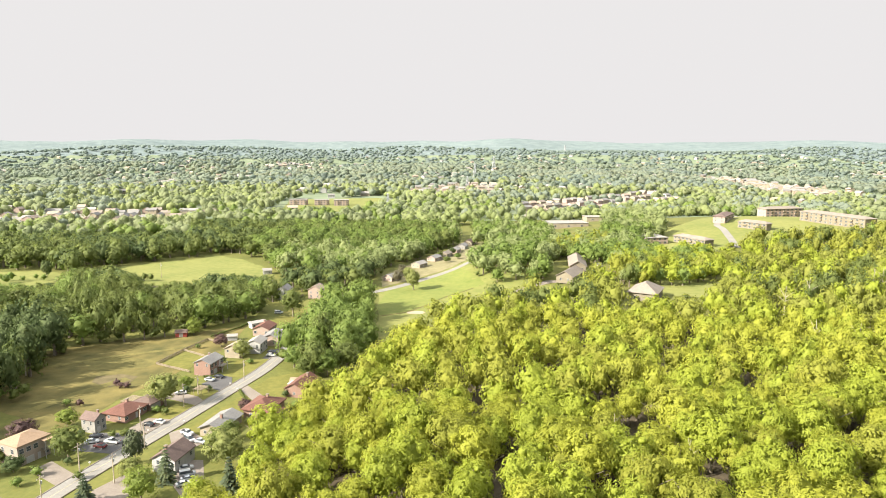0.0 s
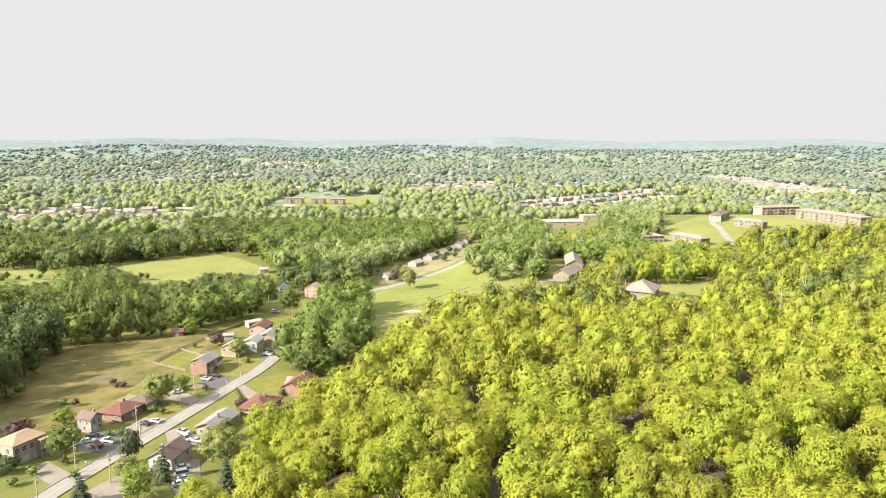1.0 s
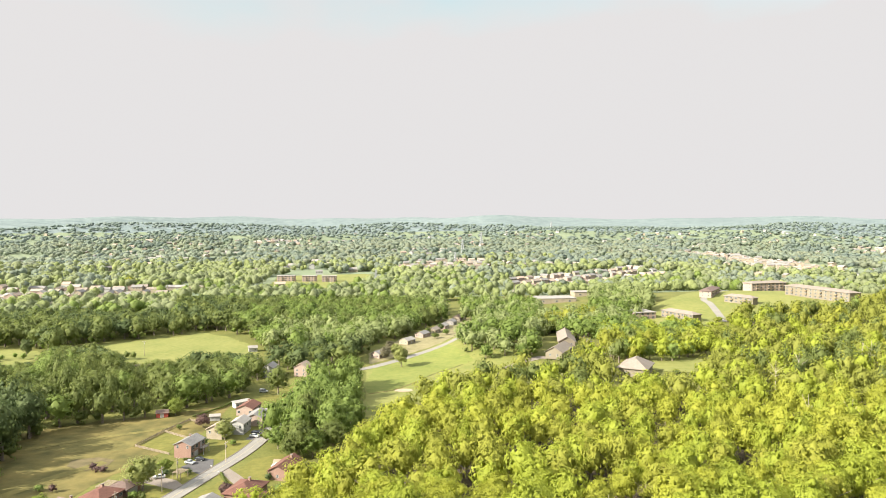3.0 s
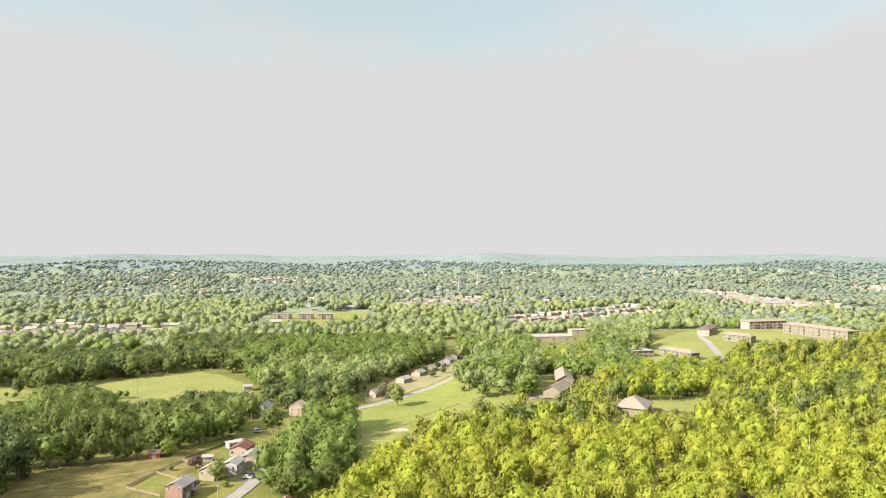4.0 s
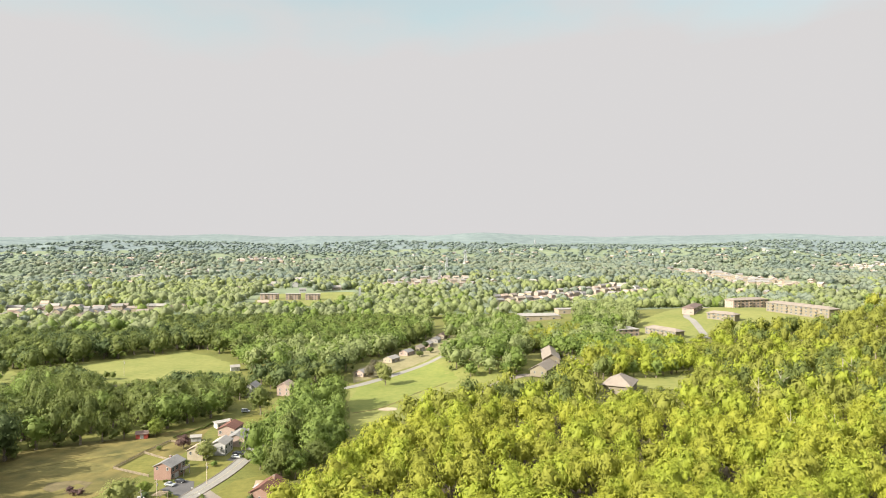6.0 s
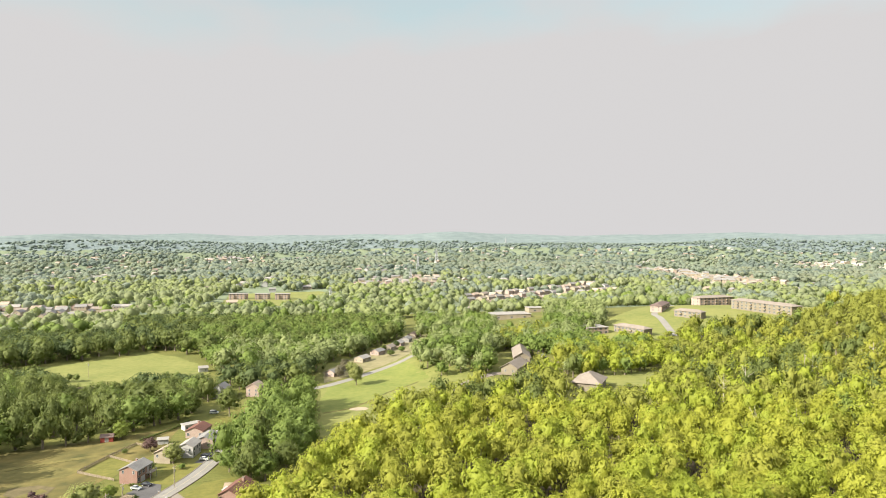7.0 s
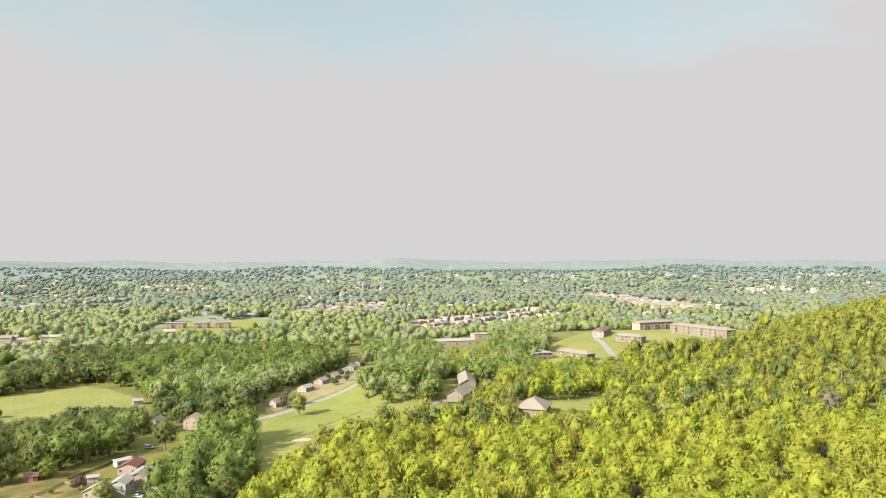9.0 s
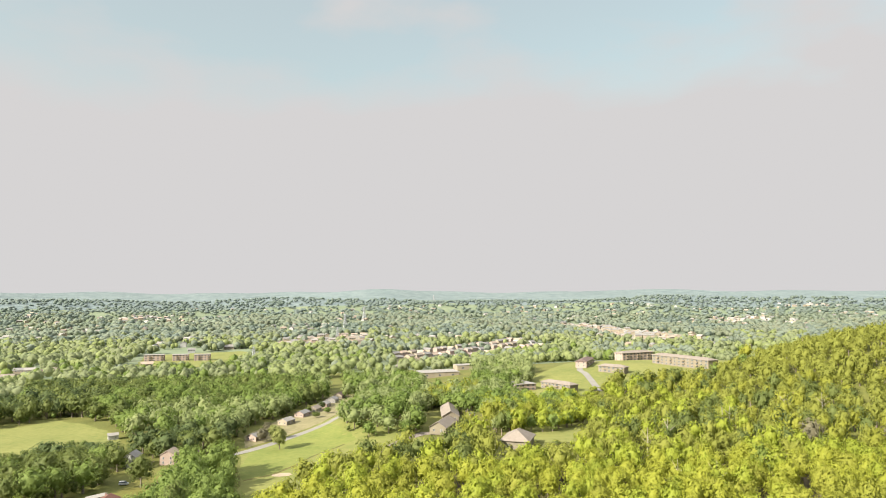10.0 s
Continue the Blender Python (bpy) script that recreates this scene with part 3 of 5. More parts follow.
    kinds_big.append(tree(100 + k, "tree", 5.2, 15.5, 0.33, M[("leaf_hill", "leaf_fresh", "leaf_fresh", "leaf_hill", "leaf_olive", "leaf_hill", "leaf_fresh")[k]], clumps=30, leaves=80, gap=0.12))
    tagged(kinds_big[-1], "tall sunlit yellow-green hardwood tree on the wooded hill", "tree", "trees of the near hillside")
for i, (x, y, z, rad, hgt) in enumerate(near_spots):
    k = i % 7
    m = pose(x, y, z, 0, 0, rng.uniform(0, 360))
    ob = kinds_big[k] if i < 7 else copy_thing(kinds_big[k], m)
    ob.matrix_basis = m @ Matrix.Diagonal((rad / 5.2, rad / 5.2, hgt / 15.5, 1))
kinds_mid = [crown_data(200 + k, 1.0, 2.0, 18, 27, 0.085, fine=(5, 3), lobe=(3, 2), spare=(0.60, 0.82), loose=0.18) for k in range(6)]
kinds_light = [crown_data(240 + k, 1.0, 2.0, 13, 12, 0.148, core=0.6, fine=(5, 3), lobe=(3, 2), spare=(0.60, 0.80), loose=0.2) for k in range(6)]
kinds_low = [crown_data(255 + k, 1.0, 2.0, 8, 6, 0.2, core=0.78, fine=(5, 3), lobe=None, spare=(0.64, 0.8), loose=0.12) for k in range(6)]
kinds_bush = [crown_data(270 + k, 1.0, 2.0, 6, 5, 0.2, fine=(4, 3), lobe=(4, 3)) for k in range(4)]
seen = (hp[:, 1] > 90) | (hp[:, 0] > 60)
mid = ~near & seen & (hp[:, 1] < 300) & (hp[:, 0] < 330)
scatter("woods", sized(hp[mid], 4.2, 7.0, 10, 20), kinds_mid, ("leaf_hill", "leaf_fresh", "leaf_hill", "leaf_olive", "leaf_fresh", "leaf_olive"), "dense sunlit yellow-green hardwood forest on the hill", M["bark"])
slope = sized(hp[~near & seen & ~mid], 3.6, 6.8, 9, 20)
below = (slope[:, 0] > 0.25 * slope[:, 1]) & (slope[:, 0] < 0.46 * slope[:, 1]) & (slope[:, 1] > 400)      # heights cut to the camera's sight line to the hilltop lawn
slope[below, 4] = np.clip(95 - 0.162 * slope[below, 1] - slope[below, 2], 5.0, slope[below, 4])
for lo, hi, fall, reach in ((0.278, 0.345, 0.226, 358), (0.338, 0.405, 0.2305, 392)):      # trees cut low to fit the view of the hall and its lawn
    q = slope[:, 0] / slope[:, 1]
    low = (q > lo) & (q < hi) & (slope[:, 1] < reach)
    slope[low, 4] = np.minimum(slope[low, 4], 95 - fall * slope[low, 1] - slope[low, 2])
slope[:, 4] = np.maximum(slope[:, 4], 3.0)
slope[:, 3] = np.minimum(slope[:, 3], 0.6 * slope[:, 4] + 0.8)
scatter("woods", slope, kinds_light, ("leaf_slope", "leaf_fresh", "leaf_slope", "leaf_valley", "leaf_olive", "leaf_slope"), "sunlit yellow-green forest on the hill's far slope", M["bark"])

THICKET = [(112, 406), (152, 406), (180, 440), (206, 512), (188, 522), (172, 512), (160, 560), (138, 520), (114, 476)]
tp = spread(100, 220, 390, 580, 7.6, 0.45)
tp = tp[inside(tp[:, 0], tp[:, 1], THICKET) & ~((tp[:, 0] > 0.332 * tp[:, 1]) & (tp[:, 0] < 0.344 * tp[:, 1]))]
scatter("woods", sized(tp, 3.6, 6.2, 9, 15), kinds_light, ("leaf_fresh", "leaf_street", "leaf_fresh", "leaf_hazed_mid"), "young sunlit green trees behind the halls", M["bark"])

# --- woods of the valley floor
VALLEY_WOODS = [
    [(-225, 292), (-190, 300), (-165, 304), (-144, 310), (-134, 318), (-112, 334), (-102, 352), (-96, 372), (-104, 412), (-118, 440), (-150, 452), (-240, 455), (-330, 452), (-330, 300)],
    [(-345, 486), (-322, 486), (-300, 492), (-277, 486), (-261, 470), (-254, 506), (-232, 521), (-203, 543), (-191, 564), (-160, 543), (-130, 505), (-113, 474), (-96, 470), (-60, 474), (-46, 492), (-30, 520), (-9, 556), (6, 596), (14, 640), (12, 690), (-20, 760), (-200, 800), (-420, 700), (-520, 640), (-420, 480)],
    [(20, 478), (32, 434), (61, 431), (76, 441), (82, 470), (82, 530), (66, 560), (46, 540), (32, 515), (21, 497)],
    [(-72, 292), (-60, 262), (-46, 262), (-36, 290), (-26, 312), (-38, 324), (-38, 350), (-44, 392), (-60, 392), (-66, 360), (-66, 310)],
    [(-172, 180), (-152, 206), (-157, 240), (-172, 275), (-170, 304), (-300, 304), (-300, 186)],
    [(56, 612), (70, 700), (104, 700), (100, 625)],
    [(30, 600), (60, 560), (110, 600), (170, 640), (200, 680), (100, 690), (34, 720)],
    [(-118, 428), (-88, 412), (-62, 416), (-48, 440), (-44, 474), (-90, 478)],
    [(104, 470), (150, 476), (160, 540), (205, 612), (160, 640), (110, 600), (90, 540)],
    [(46, 556), (62, 600), (100, 612), (104, 590), (90, 540), (70, 560)],
    [(166, 584), (212, 645), (256, 700), (304, 744), (280, 800), (200, 770), (140, 650)],
]
CLEARING = [[(98, 588), (142, 588), (168, 700), (108, 700)], [(-186, 400), (-164, 400), (-150, 452), (-205, 462)], [(-104, 392), (-88, 392), (-88, 408), (-104, 408)]]
vp = spread(-520, 210, 180, 810, 11.0, 0.5)
keep = np.zeros(len(vp), bool)
for poly in VALLEY_WOODS:
    keep |= inside(vp[:, 0], vp[:, 1], poly)
for poly in CLEARING:
    keep &= ~inside(vp[:, 0], vp[:, 1], poly)
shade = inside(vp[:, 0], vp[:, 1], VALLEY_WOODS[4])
back = (vp[:, 1] > 469) | (vp[:, 0] > 0)
lane = inside(vp[:, 0], vp[:, 1], VALLEY_WOODS[3]) | inside(vp[:, 0], vp[:, 1], VALLEY_WOODS[8])
def lowered(spots):
    """Trees capped along camera sight lines, down to scrub before the mown field."""
    r_ = np.hypot(spots[:, 0], spots[:, 1])
    q_ = spots[:, 0] / spots[:, 1]
    fall = np.interp(q_, (-0.62, -0.585, -0.56, -0.48, -0.46, -0.39, -0.36, -0.26), (0.2155, 0.2155, 0.187, 0.187, 0.2095, 0.2095, 0.200, 0.200))
    cap = 95 - fall * spots[:, 1] + rng.uniform(-2.5, 2.0, len(spots))
    west_ = (q_ < -0.265) & (r_ > 330)
    tall_ = west_ & (q_ > -0.57) & (q_ < -0.475) & (r_ > 350)
    spots[tall_, 4] = np.maximum(spots[tall_, 4], np.minimum(0.92 * cap[tall_], 22))
    spots[west_, 4] = np.minimum(spots[west_, 4], np.maximum(cap[west_], 3.0))
    spots[:, 3] = np.minimum(spots[:, 3], 0.55 * spots[:, 4] + 0.8)
    spots = spots[~west_ | (cap > 3.0)]
    return spots


WOODS_FRONT = sized(vp[keep & ~back & ~lane & ~shade & (vp[:, 1] < 400)], 4.4, 8.6, 12, 21)
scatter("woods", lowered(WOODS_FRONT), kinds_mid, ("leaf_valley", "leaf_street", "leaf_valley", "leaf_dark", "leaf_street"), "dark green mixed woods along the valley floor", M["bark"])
# extra dark leaves here paint in the view's dimmer left side
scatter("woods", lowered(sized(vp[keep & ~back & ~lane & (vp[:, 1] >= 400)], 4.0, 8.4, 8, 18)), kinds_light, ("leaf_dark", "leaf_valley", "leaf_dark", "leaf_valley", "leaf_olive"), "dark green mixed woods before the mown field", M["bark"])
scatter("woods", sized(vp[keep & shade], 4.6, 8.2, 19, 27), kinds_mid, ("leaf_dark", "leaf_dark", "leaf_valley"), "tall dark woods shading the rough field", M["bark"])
scatter("woods", sized(vp[keep & ~back & lane], 4.4, 7.6, 13, 22), kinds_mid, ("leaf_street", "leaf_valley", "leaf_street"), "tall bright green trees crowding the street bend", M["bark"])
def backed(spots):
    """Woods whose far side is capped so the camera sees lanes and roofs behind."""
    q_ = spots[:, 0] / spots[:, 1]
    cap = 95 - np.where(q_ < -0.37, 0.136, 0.116) * spots[:, 1] + rng.uniform(-2.5, 3.5, len(spots))
    cap = np.where(q_ > 0.03, 40, cap)
    spots[:, 4] = np.minimum(spots[:, 4], np.maximum(cap, 4.0))
    spots[:, 3] = np.minimum(spots[:, 3], 0.55 * spots[:, 4] + 0.8)
    return spots[cap > 3.5]


west = vp[:, 0] < -170
# west of x = -170 the leaves are darkened like the view's dim left
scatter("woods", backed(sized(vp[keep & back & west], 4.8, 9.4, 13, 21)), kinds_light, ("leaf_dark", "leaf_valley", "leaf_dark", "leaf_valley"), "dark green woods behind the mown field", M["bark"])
copse = vp[:, 0] > 5
# paler leaves here and in the copse carry a thin haze
scatter("woods", backed(sized(vp[keep & back & ~west & ~copse], 4.8, 9.4, 12, 21)), kinds_light, ("leaf_hazed_mid", "leaf_street", "leaf_valley", "leaf_street"), "green mixed woods behind the mown field", M["bark"])
scatter("woods", sized(vp[keep & back & copse], 4.6, 8.6, 10, 19), kinds_light, ("leaf_hazed_mid", "leaf_street", "leaf_hazed_mid"), "round copse of fresh green trees beyond the meadow", M["bark"])
brink = vp[keep]
rim = np.zeros(len(brink), bool)
for k in range(8):
    q = brink + 9 * np.array([math.cos(k * 0.785), math.sin(k * 0.785)])
    hit = np.zeros(len(q), bool)
    for poly in VALLEY_WOODS:
        hit |= inside(q[:, 0], q[:, 1], poly)
    rim |= ~hit
skirt = np.concatenate([brink[rim] + rng.uniform(-4.5, 4.5, (rim.sum(), 2)) for _ in range(2)])
scatter("undergrowth", sized(skirt, 2.0, 4.0, 3.5, 8.5), kinds_bush, ("leaf_valley", "leaf_street"), "bushy undergrowth along the edge of the valley woods", category="bushes")

# --- woods and garden trees out to the horizon
kinds_far = [crown_data(300 + k, 1.0, 2.0, 5, 3, 0.34, core=0.84, fine=(4, 3), lobe=None, loose=0.12) for k in range(6)]
TOWN_SLOPE = [(-70, 1170), (110, 1180), (120, 1330), (110, 1400), (-50, 1390), (-75, 1280)]
TOWN_TERRACE = [(104, 850), (250, 960), (390, 1080), (395, 1190), (330, 1180), (200, 1060), (108, 990)]
TOWN_LANES = [(-470, 742), (-590, 860), (-465, 868), (-345, 884), (-292, 800), (-372, 756)]
TOWN_STRIP = [(585, 1150), (720, 1110), (765, 1300), (745, 1700), (620, 1720), (590, 1400)]
for poly, lb in ((TOWN_SLOPE, "pale yards and streets on the slope across the valley"), (TOWN_TERRACE, "pale yards and streets round brick terraces"), (TOWN_STRIP, "pale streets and lots of a distant estate"), (TOWN_LANES, "pale yards and lanes beyond the valley woods")):
    patch("yard", poly, M["town_ground"], lb, "suburb ground", 0.5, 6)
patch("field", [(-222, 905), (-118, 905), (-66, 1050), (-110, 1140), (-250, 1110)], M["hay"], "bright open grass before the brick blocks", "field", 0.5, 5)
OPEN_FAR = [[(-235, 872), (-112, 872), (-62, 1060), (-110, 1150), (-260, 1120)], TOWN_STRIP]


def far_trees(r0, r1, count, a0=-37, a1=48):
    r = np.sqrt(rng.uniform(r0 * r0, r1 * r1, count))
    a = np.radians(rng.uniform(a0, a1, count))
    return np.stack([r * np.sin(a), r * np.cos(a)], 1)


def patchy(p, scale, cut):
    n = np.array([noise.noise((x / scale, y / scale, 3.3)) for x, y in p])
    return n > cut


r = random.Random(5)
SUBURB, SPRAWL, TURN = [], [], []
for k in range(4):                          # streets on the slope across the valley
    for n in range(9):
        SUBURB.append((-58 + 18 * n + r.uniform(-4, 4) + 6 * k, 1205 + 55 * k + r.uniform(-6, 6) + 2 * n))
        TURN.append(6)
for k in range(3):                          # terraces behind the copse
    for n in range(19):
        SUBURB.append((118 + 14.5 * n + r.uniform(-2, 2), 878 + 12 * n + 52 * k + r.uniform(-3, 3)))
        TURN.append(40)
for k in range(5):                          # estate along the far strip
    for n in range(11):
        SUBURB.append((598 + 30 * k + r.uniform(-5, 5), 1190 + 46 * n + r.uniform(-8, 8)))
        TURN.append(80)
for _ in range(46):                         # lanes beyond the mown field
    SUBURB.append((r.uniform(-560, -300), r.choice((782, 816, 850, 878)) + r.uniform(-8, 8)))
    TURN.append(r.choice((5, 95)))
for n in range(10):                         # gardens behind the wooded ridge
    SUBURB.append((665 + 15 * n + r.uniform(-6, 6), 862 + 12 * n + r.uniform(-14, 14)))
    TURN.append(r.choice((30, 120)))
for cx, cy, sx, sy, count in ((1300, 1930, 120, 90, 46), (1850, 2260, 130, 100, 26), (-600, 1600, 60, 330, 46), (-510, 2230, 60, 90, 24)):
    for n in range(count):                  # estates on the far hillsides
        SPRAWL.append((r.gauss(cx, sx * 0.6) + (0.38 * (n / count - 0.5) * sy if cx < 0 else 0), r.gauss(cy, sy * 0.6)))
while len(SPRAWL) < 560:
    rr, a = math.sqrt(r.uniform(950 ** 2, 2800 ** 2)), radians(r.uniform(-38, 48))
    x, y = rr * math.sin(a), rr * math.cos(a)
    if noise.noise((x / 260, y / 180, 8.8)) > 0.02 and all((x - p) ** 2 + (y - q) ** 2 > 17 ** 2 for p, q in SUBURB + SPRAWL):
        SPRAWL.append((x, y))


def before_house(p, deep, wide):
    """Which points stand close before or beside a house."""
    hit = np.zeros(len(p), bool)
    for hx, hy in SUBURB + SPRAWL:
        d = math.hypot(hx, hy)
        ux, uy = hx / d, hy / d
        along = (hx - p[:, 0]) * ux + (hy - p[:, 1]) * uy
        side = np.abs((p[:, 0] - hx) * uy - (p[:, 1] - hy) * ux)
        hit |= (along > -8) & (along < deep) & (side < wide)
    return hit


fp = np.concatenate([far_trees(640, 1500, 7200), far_trees(1500, 2450, 7200)])
thin = inside(fp[:, 0], fp[:, 1], TOWN_SLOPE) | inside(fp[:, 0], fp[:, 1], TOWN_TERRACE)
thin |= inside(fp[:, 0], fp[:, 1], TOWN_LANES)
fp = fp[~before_house(fp, 42, 10) & (~thin | (rng.uniform(0, 1, len(fp)) < 0.62))]
ok = (fp[:, 1] > np.where(fp[:, 0] < -0.37 * fp[:, 1], 630, 745)) & patchy(fp, 120, -0.40) & patchy(fp + 900, 430, -0.62) & ~inside(fp[:, 0], fp[:, 1], [(-20, 600), (440, 540), (520, 720), (400, 740), (330, 760), (100, 640), (20, 700)])
for poly in OPEN_FAR + [LAWN_HILL, VALLEY_WOODS[0]]:
    ok &= ~inside(fp[:, 0], fp[:, 1], poly)
fp = fp[ok]
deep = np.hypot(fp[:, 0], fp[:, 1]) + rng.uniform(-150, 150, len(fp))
# leaf colours step towards painted haze with distance
scatter("woods", sized(fp[deep < 950], 4.2, 8.6, 9, 18), kinds_low, ("leaf_hazed_mid", "leaf_hazed_town", "leaf_street", "leaf_hazed_town"), "green woods and garden trees behind the valley woods")
scatter("woods", sized(fp[(deep >= 950) & (deep < 1350)], 4.2, 9.0, 9, 18), kinds_far, ("leaf_hazed_far", "leaf_hazed_town", "leaf_hazed_mid", "leaf_hazed_town"), "green woods and garden trees among the nearer suburbs")
scatter("woods", sized(fp[deep >= 1350], 5.0, 11.0, 8, 16), kinds_far, ("leaf_hazed_blue", "leaf_hazed_far", "leaf_hazed_olive", "leaf_hazed_far"), "woods and garden trees among distant suburbs, haze in their leaf colour")
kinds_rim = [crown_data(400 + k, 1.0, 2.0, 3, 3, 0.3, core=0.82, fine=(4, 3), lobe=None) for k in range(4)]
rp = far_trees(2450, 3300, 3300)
scatter("woods", sized(rp, 7.5, 14, 8, 14), kinds_rim, ("leaf_hazed_rim", "leaf_hazed_blue"), "far ridge woods with haze painted into their blue-green leaves")

# --- bleached dead trees showing among the crowns
for i, (x, y) in enumerate(((61.5, 157), (47, 174), (-171, 256), (-170, 263), (172, 330), (150, 262), (196, 352), (299, 393), (306, 399), (321, 383), (248, 380), (256, 384), (164, 256))):
    snag = tagged(new("dead_tree"), "bleached bare-limbed dead tree among green crowns", "dead tree", "dead trees")
    snag.matrix_basis = pose(x, y, lz(x, y), 0, 0, 75 * i)
    v, f = trunk_data(900 + i, 6, 16.5 if i > 3 else 11.5, 0.26)
    part(snag, "trunk", v, f, M["dead_wood"])

# --- single trees that stand out on the slope
for i, (x, y, rad, hgt, key, lb) in enumerate(((259, 317, 6.4, 21, "leaf_dusk", "bronze-leaved maple standing out of the green slope"), (279, 369, 5.4, 17, "leaf_dark", "dark green maple on the sunlit slope"),
                                               (200, 277, 5.6, 19, "leaf_bright", "bright lime-green tree on the sunlit slope"), (292, 300, 5.4, 18, "leaf_dusk", "bronze-leaved maple on the hill slope"),
                                               (350, 545, 5.0, 13, "leaf_street", "round green tree beside the hilltop apartments"), (383, 552, 5.4, 14, "leaf_street", "round green tree beside the hilltop apartments"),
                                               (368, 549, 4.8, 12, "leaf_olive", "round olive-green tree beside the hilltop apartments"),
                                               (-409, 920, 9.0, 17, "leaf_hill", "bright yellow-green maple among distant gardens"))):
    ob = tree(950 + i, "tree", rad, hgt, 0.5, M[key], clumps=22, leaves=26, gap=0.15)
    ob.matrix_basis = pose(x, y, lz(x, y), 0, 0, 50 * i)
    tagged(ob, lb, "tree")


# ------------------------------------------------------------------ buildings
def box(x0, x1, y0, y1, z0, z1):
    v = [(x0, y0, z0), (x1, y0, z0), (x1, y1, z0), (x0, y1, z0), (x0, y0, z1), (x1, y0, z1), (x1, y1, z1), (x0, y1, z1)]
    return v, [(3, 2, 1, 0), (4, 5, 6, 7), (0, 1, 5, 4), (1, 2, 6, 5), (2, 3, 7, 6), (3, 0, 4, 7)]


def side_point(side, u, z, off, w, d):
    """A point on a wall: u along it from its middle, off outwards."""
    return {"f": (u, -d / 2 - off, z), "b": (-u, d / 2 + off, z), "l": (-w / 2 - off, -u, z), "r": (w / 2 + off, u, z)}[side]


def on_wall(side, u, z, ww, wh, t0, t1, w, d):
    """A slab on a wall, from t0 to t1 in front of it."""
    v = []
    for t in (t0, t1):
        for du, dz in ((-1, 0), (1, 0), (1, 1), (-1, 1)):
            v.append(side_point(side, u + du * ww / 2, z + dz * wh, t, w, d))
    return v, [(0, 1, 2, 3), (7, 6, 5, 4), (0, 4, 5, 1), (1, 5, 6, 2), (2, 6, 7, 3), (3, 7, 4, 0)]


def gable_roof(w, d, h, rise, over, thick=0.22):
    x, y = w / 2 + over, d / 2 + over
    low = h - rise * over / (d / 2)
    out = []
    for s in (-1, 1):
        a = [(-x, s * y, low), (x, s * y, low), (x, 0, h + rise), (-x, 0, h + rise)]
        v = a + [(p[0], p[1], p[2] + thick) for p in a]
        f = [(0, 1, 2, 3), (7, 6, 5, 4), (0, 4, 5, 1), (1, 5, 6, 2), (2, 6, 7, 3), (3, 7, 4, 0)]
        out.append((v, f if s > 0 else [tuple(reversed(q)) for q in f]))
    return joined(out)


def hip_roof(w, d, h, rise, over, thick=0.2):
    x, y = w / 2 + over, d / 2 + over
    r = max(w / 2 - d / 2, 0.0)
    v = [(-x, -y, h - 0.1), (x, -y, h - 0.1), (x, y, h - 0.1), (-x, y, h - 0.1),
         (-x, -y, h + thick), (x, -y, h + thick), (x, y, h + thick), (-x, y, h + thick), (-r, 0, h + rise), (r + 0.01, 0, h + rise)]
    f = [(3, 2, 1, 0), (0, 1, 5, 4), (1, 2, 6, 5), (2, 3, 7, 6), (3, 0, 4, 7), (4, 5, 9, 8), (5, 6, 9), (6, 7, 8, 9), (7, 4, 8)]
    return v, f


def window(parent, side, u, z, ww, wh, w, d):
    fr = part(parent, "window", *on_wall(side, u, z, ww, wh, -0.05, 0.06, w, d), M["trim"])
    part(fr, "pane", *on_wall(side, u, z + 0.1, ww - 0.2, wh / 2 - 0.14, -0.04, 0.075, w, d), M["glass"])
    part(fr, "pane", *on_wall(side, u, z + wh / 2 + 0.04, ww - 0.2, wh / 2 - 0.14, -0.04, 0.075, w, d), M["glass"])


def house(name, label, x, y, rz, w, d, h, rise, wall, roof, kind="gable", windows=(), doors=(), garages=(), chimney=None,
          porch=None, over=0.4, category="house", band=None, group=""):
    """A house: long side and ridge along its own x, front at -y."""
    top = tagged(new(name), label, category, group)
    top.matrix_basis = pose(x, y, lz(x, y), 0, 0, rz)
    if kind == "gable":
        v = [(sx * w / 2, sy * d / 2, z) for z in (-0.6, h) for sx, sy in ((-1, -1), (1, -1), (1, 1), (-1, 1))]
        v += [(-w / 2, 0, h + rise), (w / 2, 0, h + rise)]
        f = [(3, 2, 1, 0), (0, 1, 5, 4), (2, 3, 7, 6), (1, 2, 6, 9, 5), (3, 0, 4, 8, 7), (4, 5, 9, 8), (6, 7, 8, 9)]
        part(top, "wall", v, f, M[wall])
        part(top, "roof", *gable_roof(w, d, h + 0.03, rise, over), M[roof])
    else:
        part(top, "wall", *box(-w / 2, w / 2, -d / 2, d / 2, -0.6, h), M[wall])
        if kind == "hip":
            part(top, "roof", *hip_roof(w, d, h, rise, over), M[roof])
        else:
            part(top, "roof", *box(-w / 2 - over, w / 2 + over, -d / 2 - over, d / 2 + over, h, h + 0.35), M[roof])
    if band:
        for s, ln in (("f", w), ("b", w), ("l", d), ("r", d)):
            part(top, "siding", *on_wall(s, 0, h - band[1], ln + 0.1, band[1] - 0.02, -0.02, 0.05, w, d), M[band[0]])
    for s, u, z, ww, wh in windows:
        window(top, s, u, z, ww, wh, w + (0.1 if band else 0), d + (0.1 if band else 0))
    for s, u, z, ww, wh in doors:
        dr = part(top, "door", *on_wall(s, u, z, ww, wh, -0.05, 0.08, w, d), M["trim"])
        part(dr, "handle", *on_wall(s, u + ww * 0.38, z + 1.0, 0.08, 0.12, 0.08, 0.14, w, d), M["steel"])
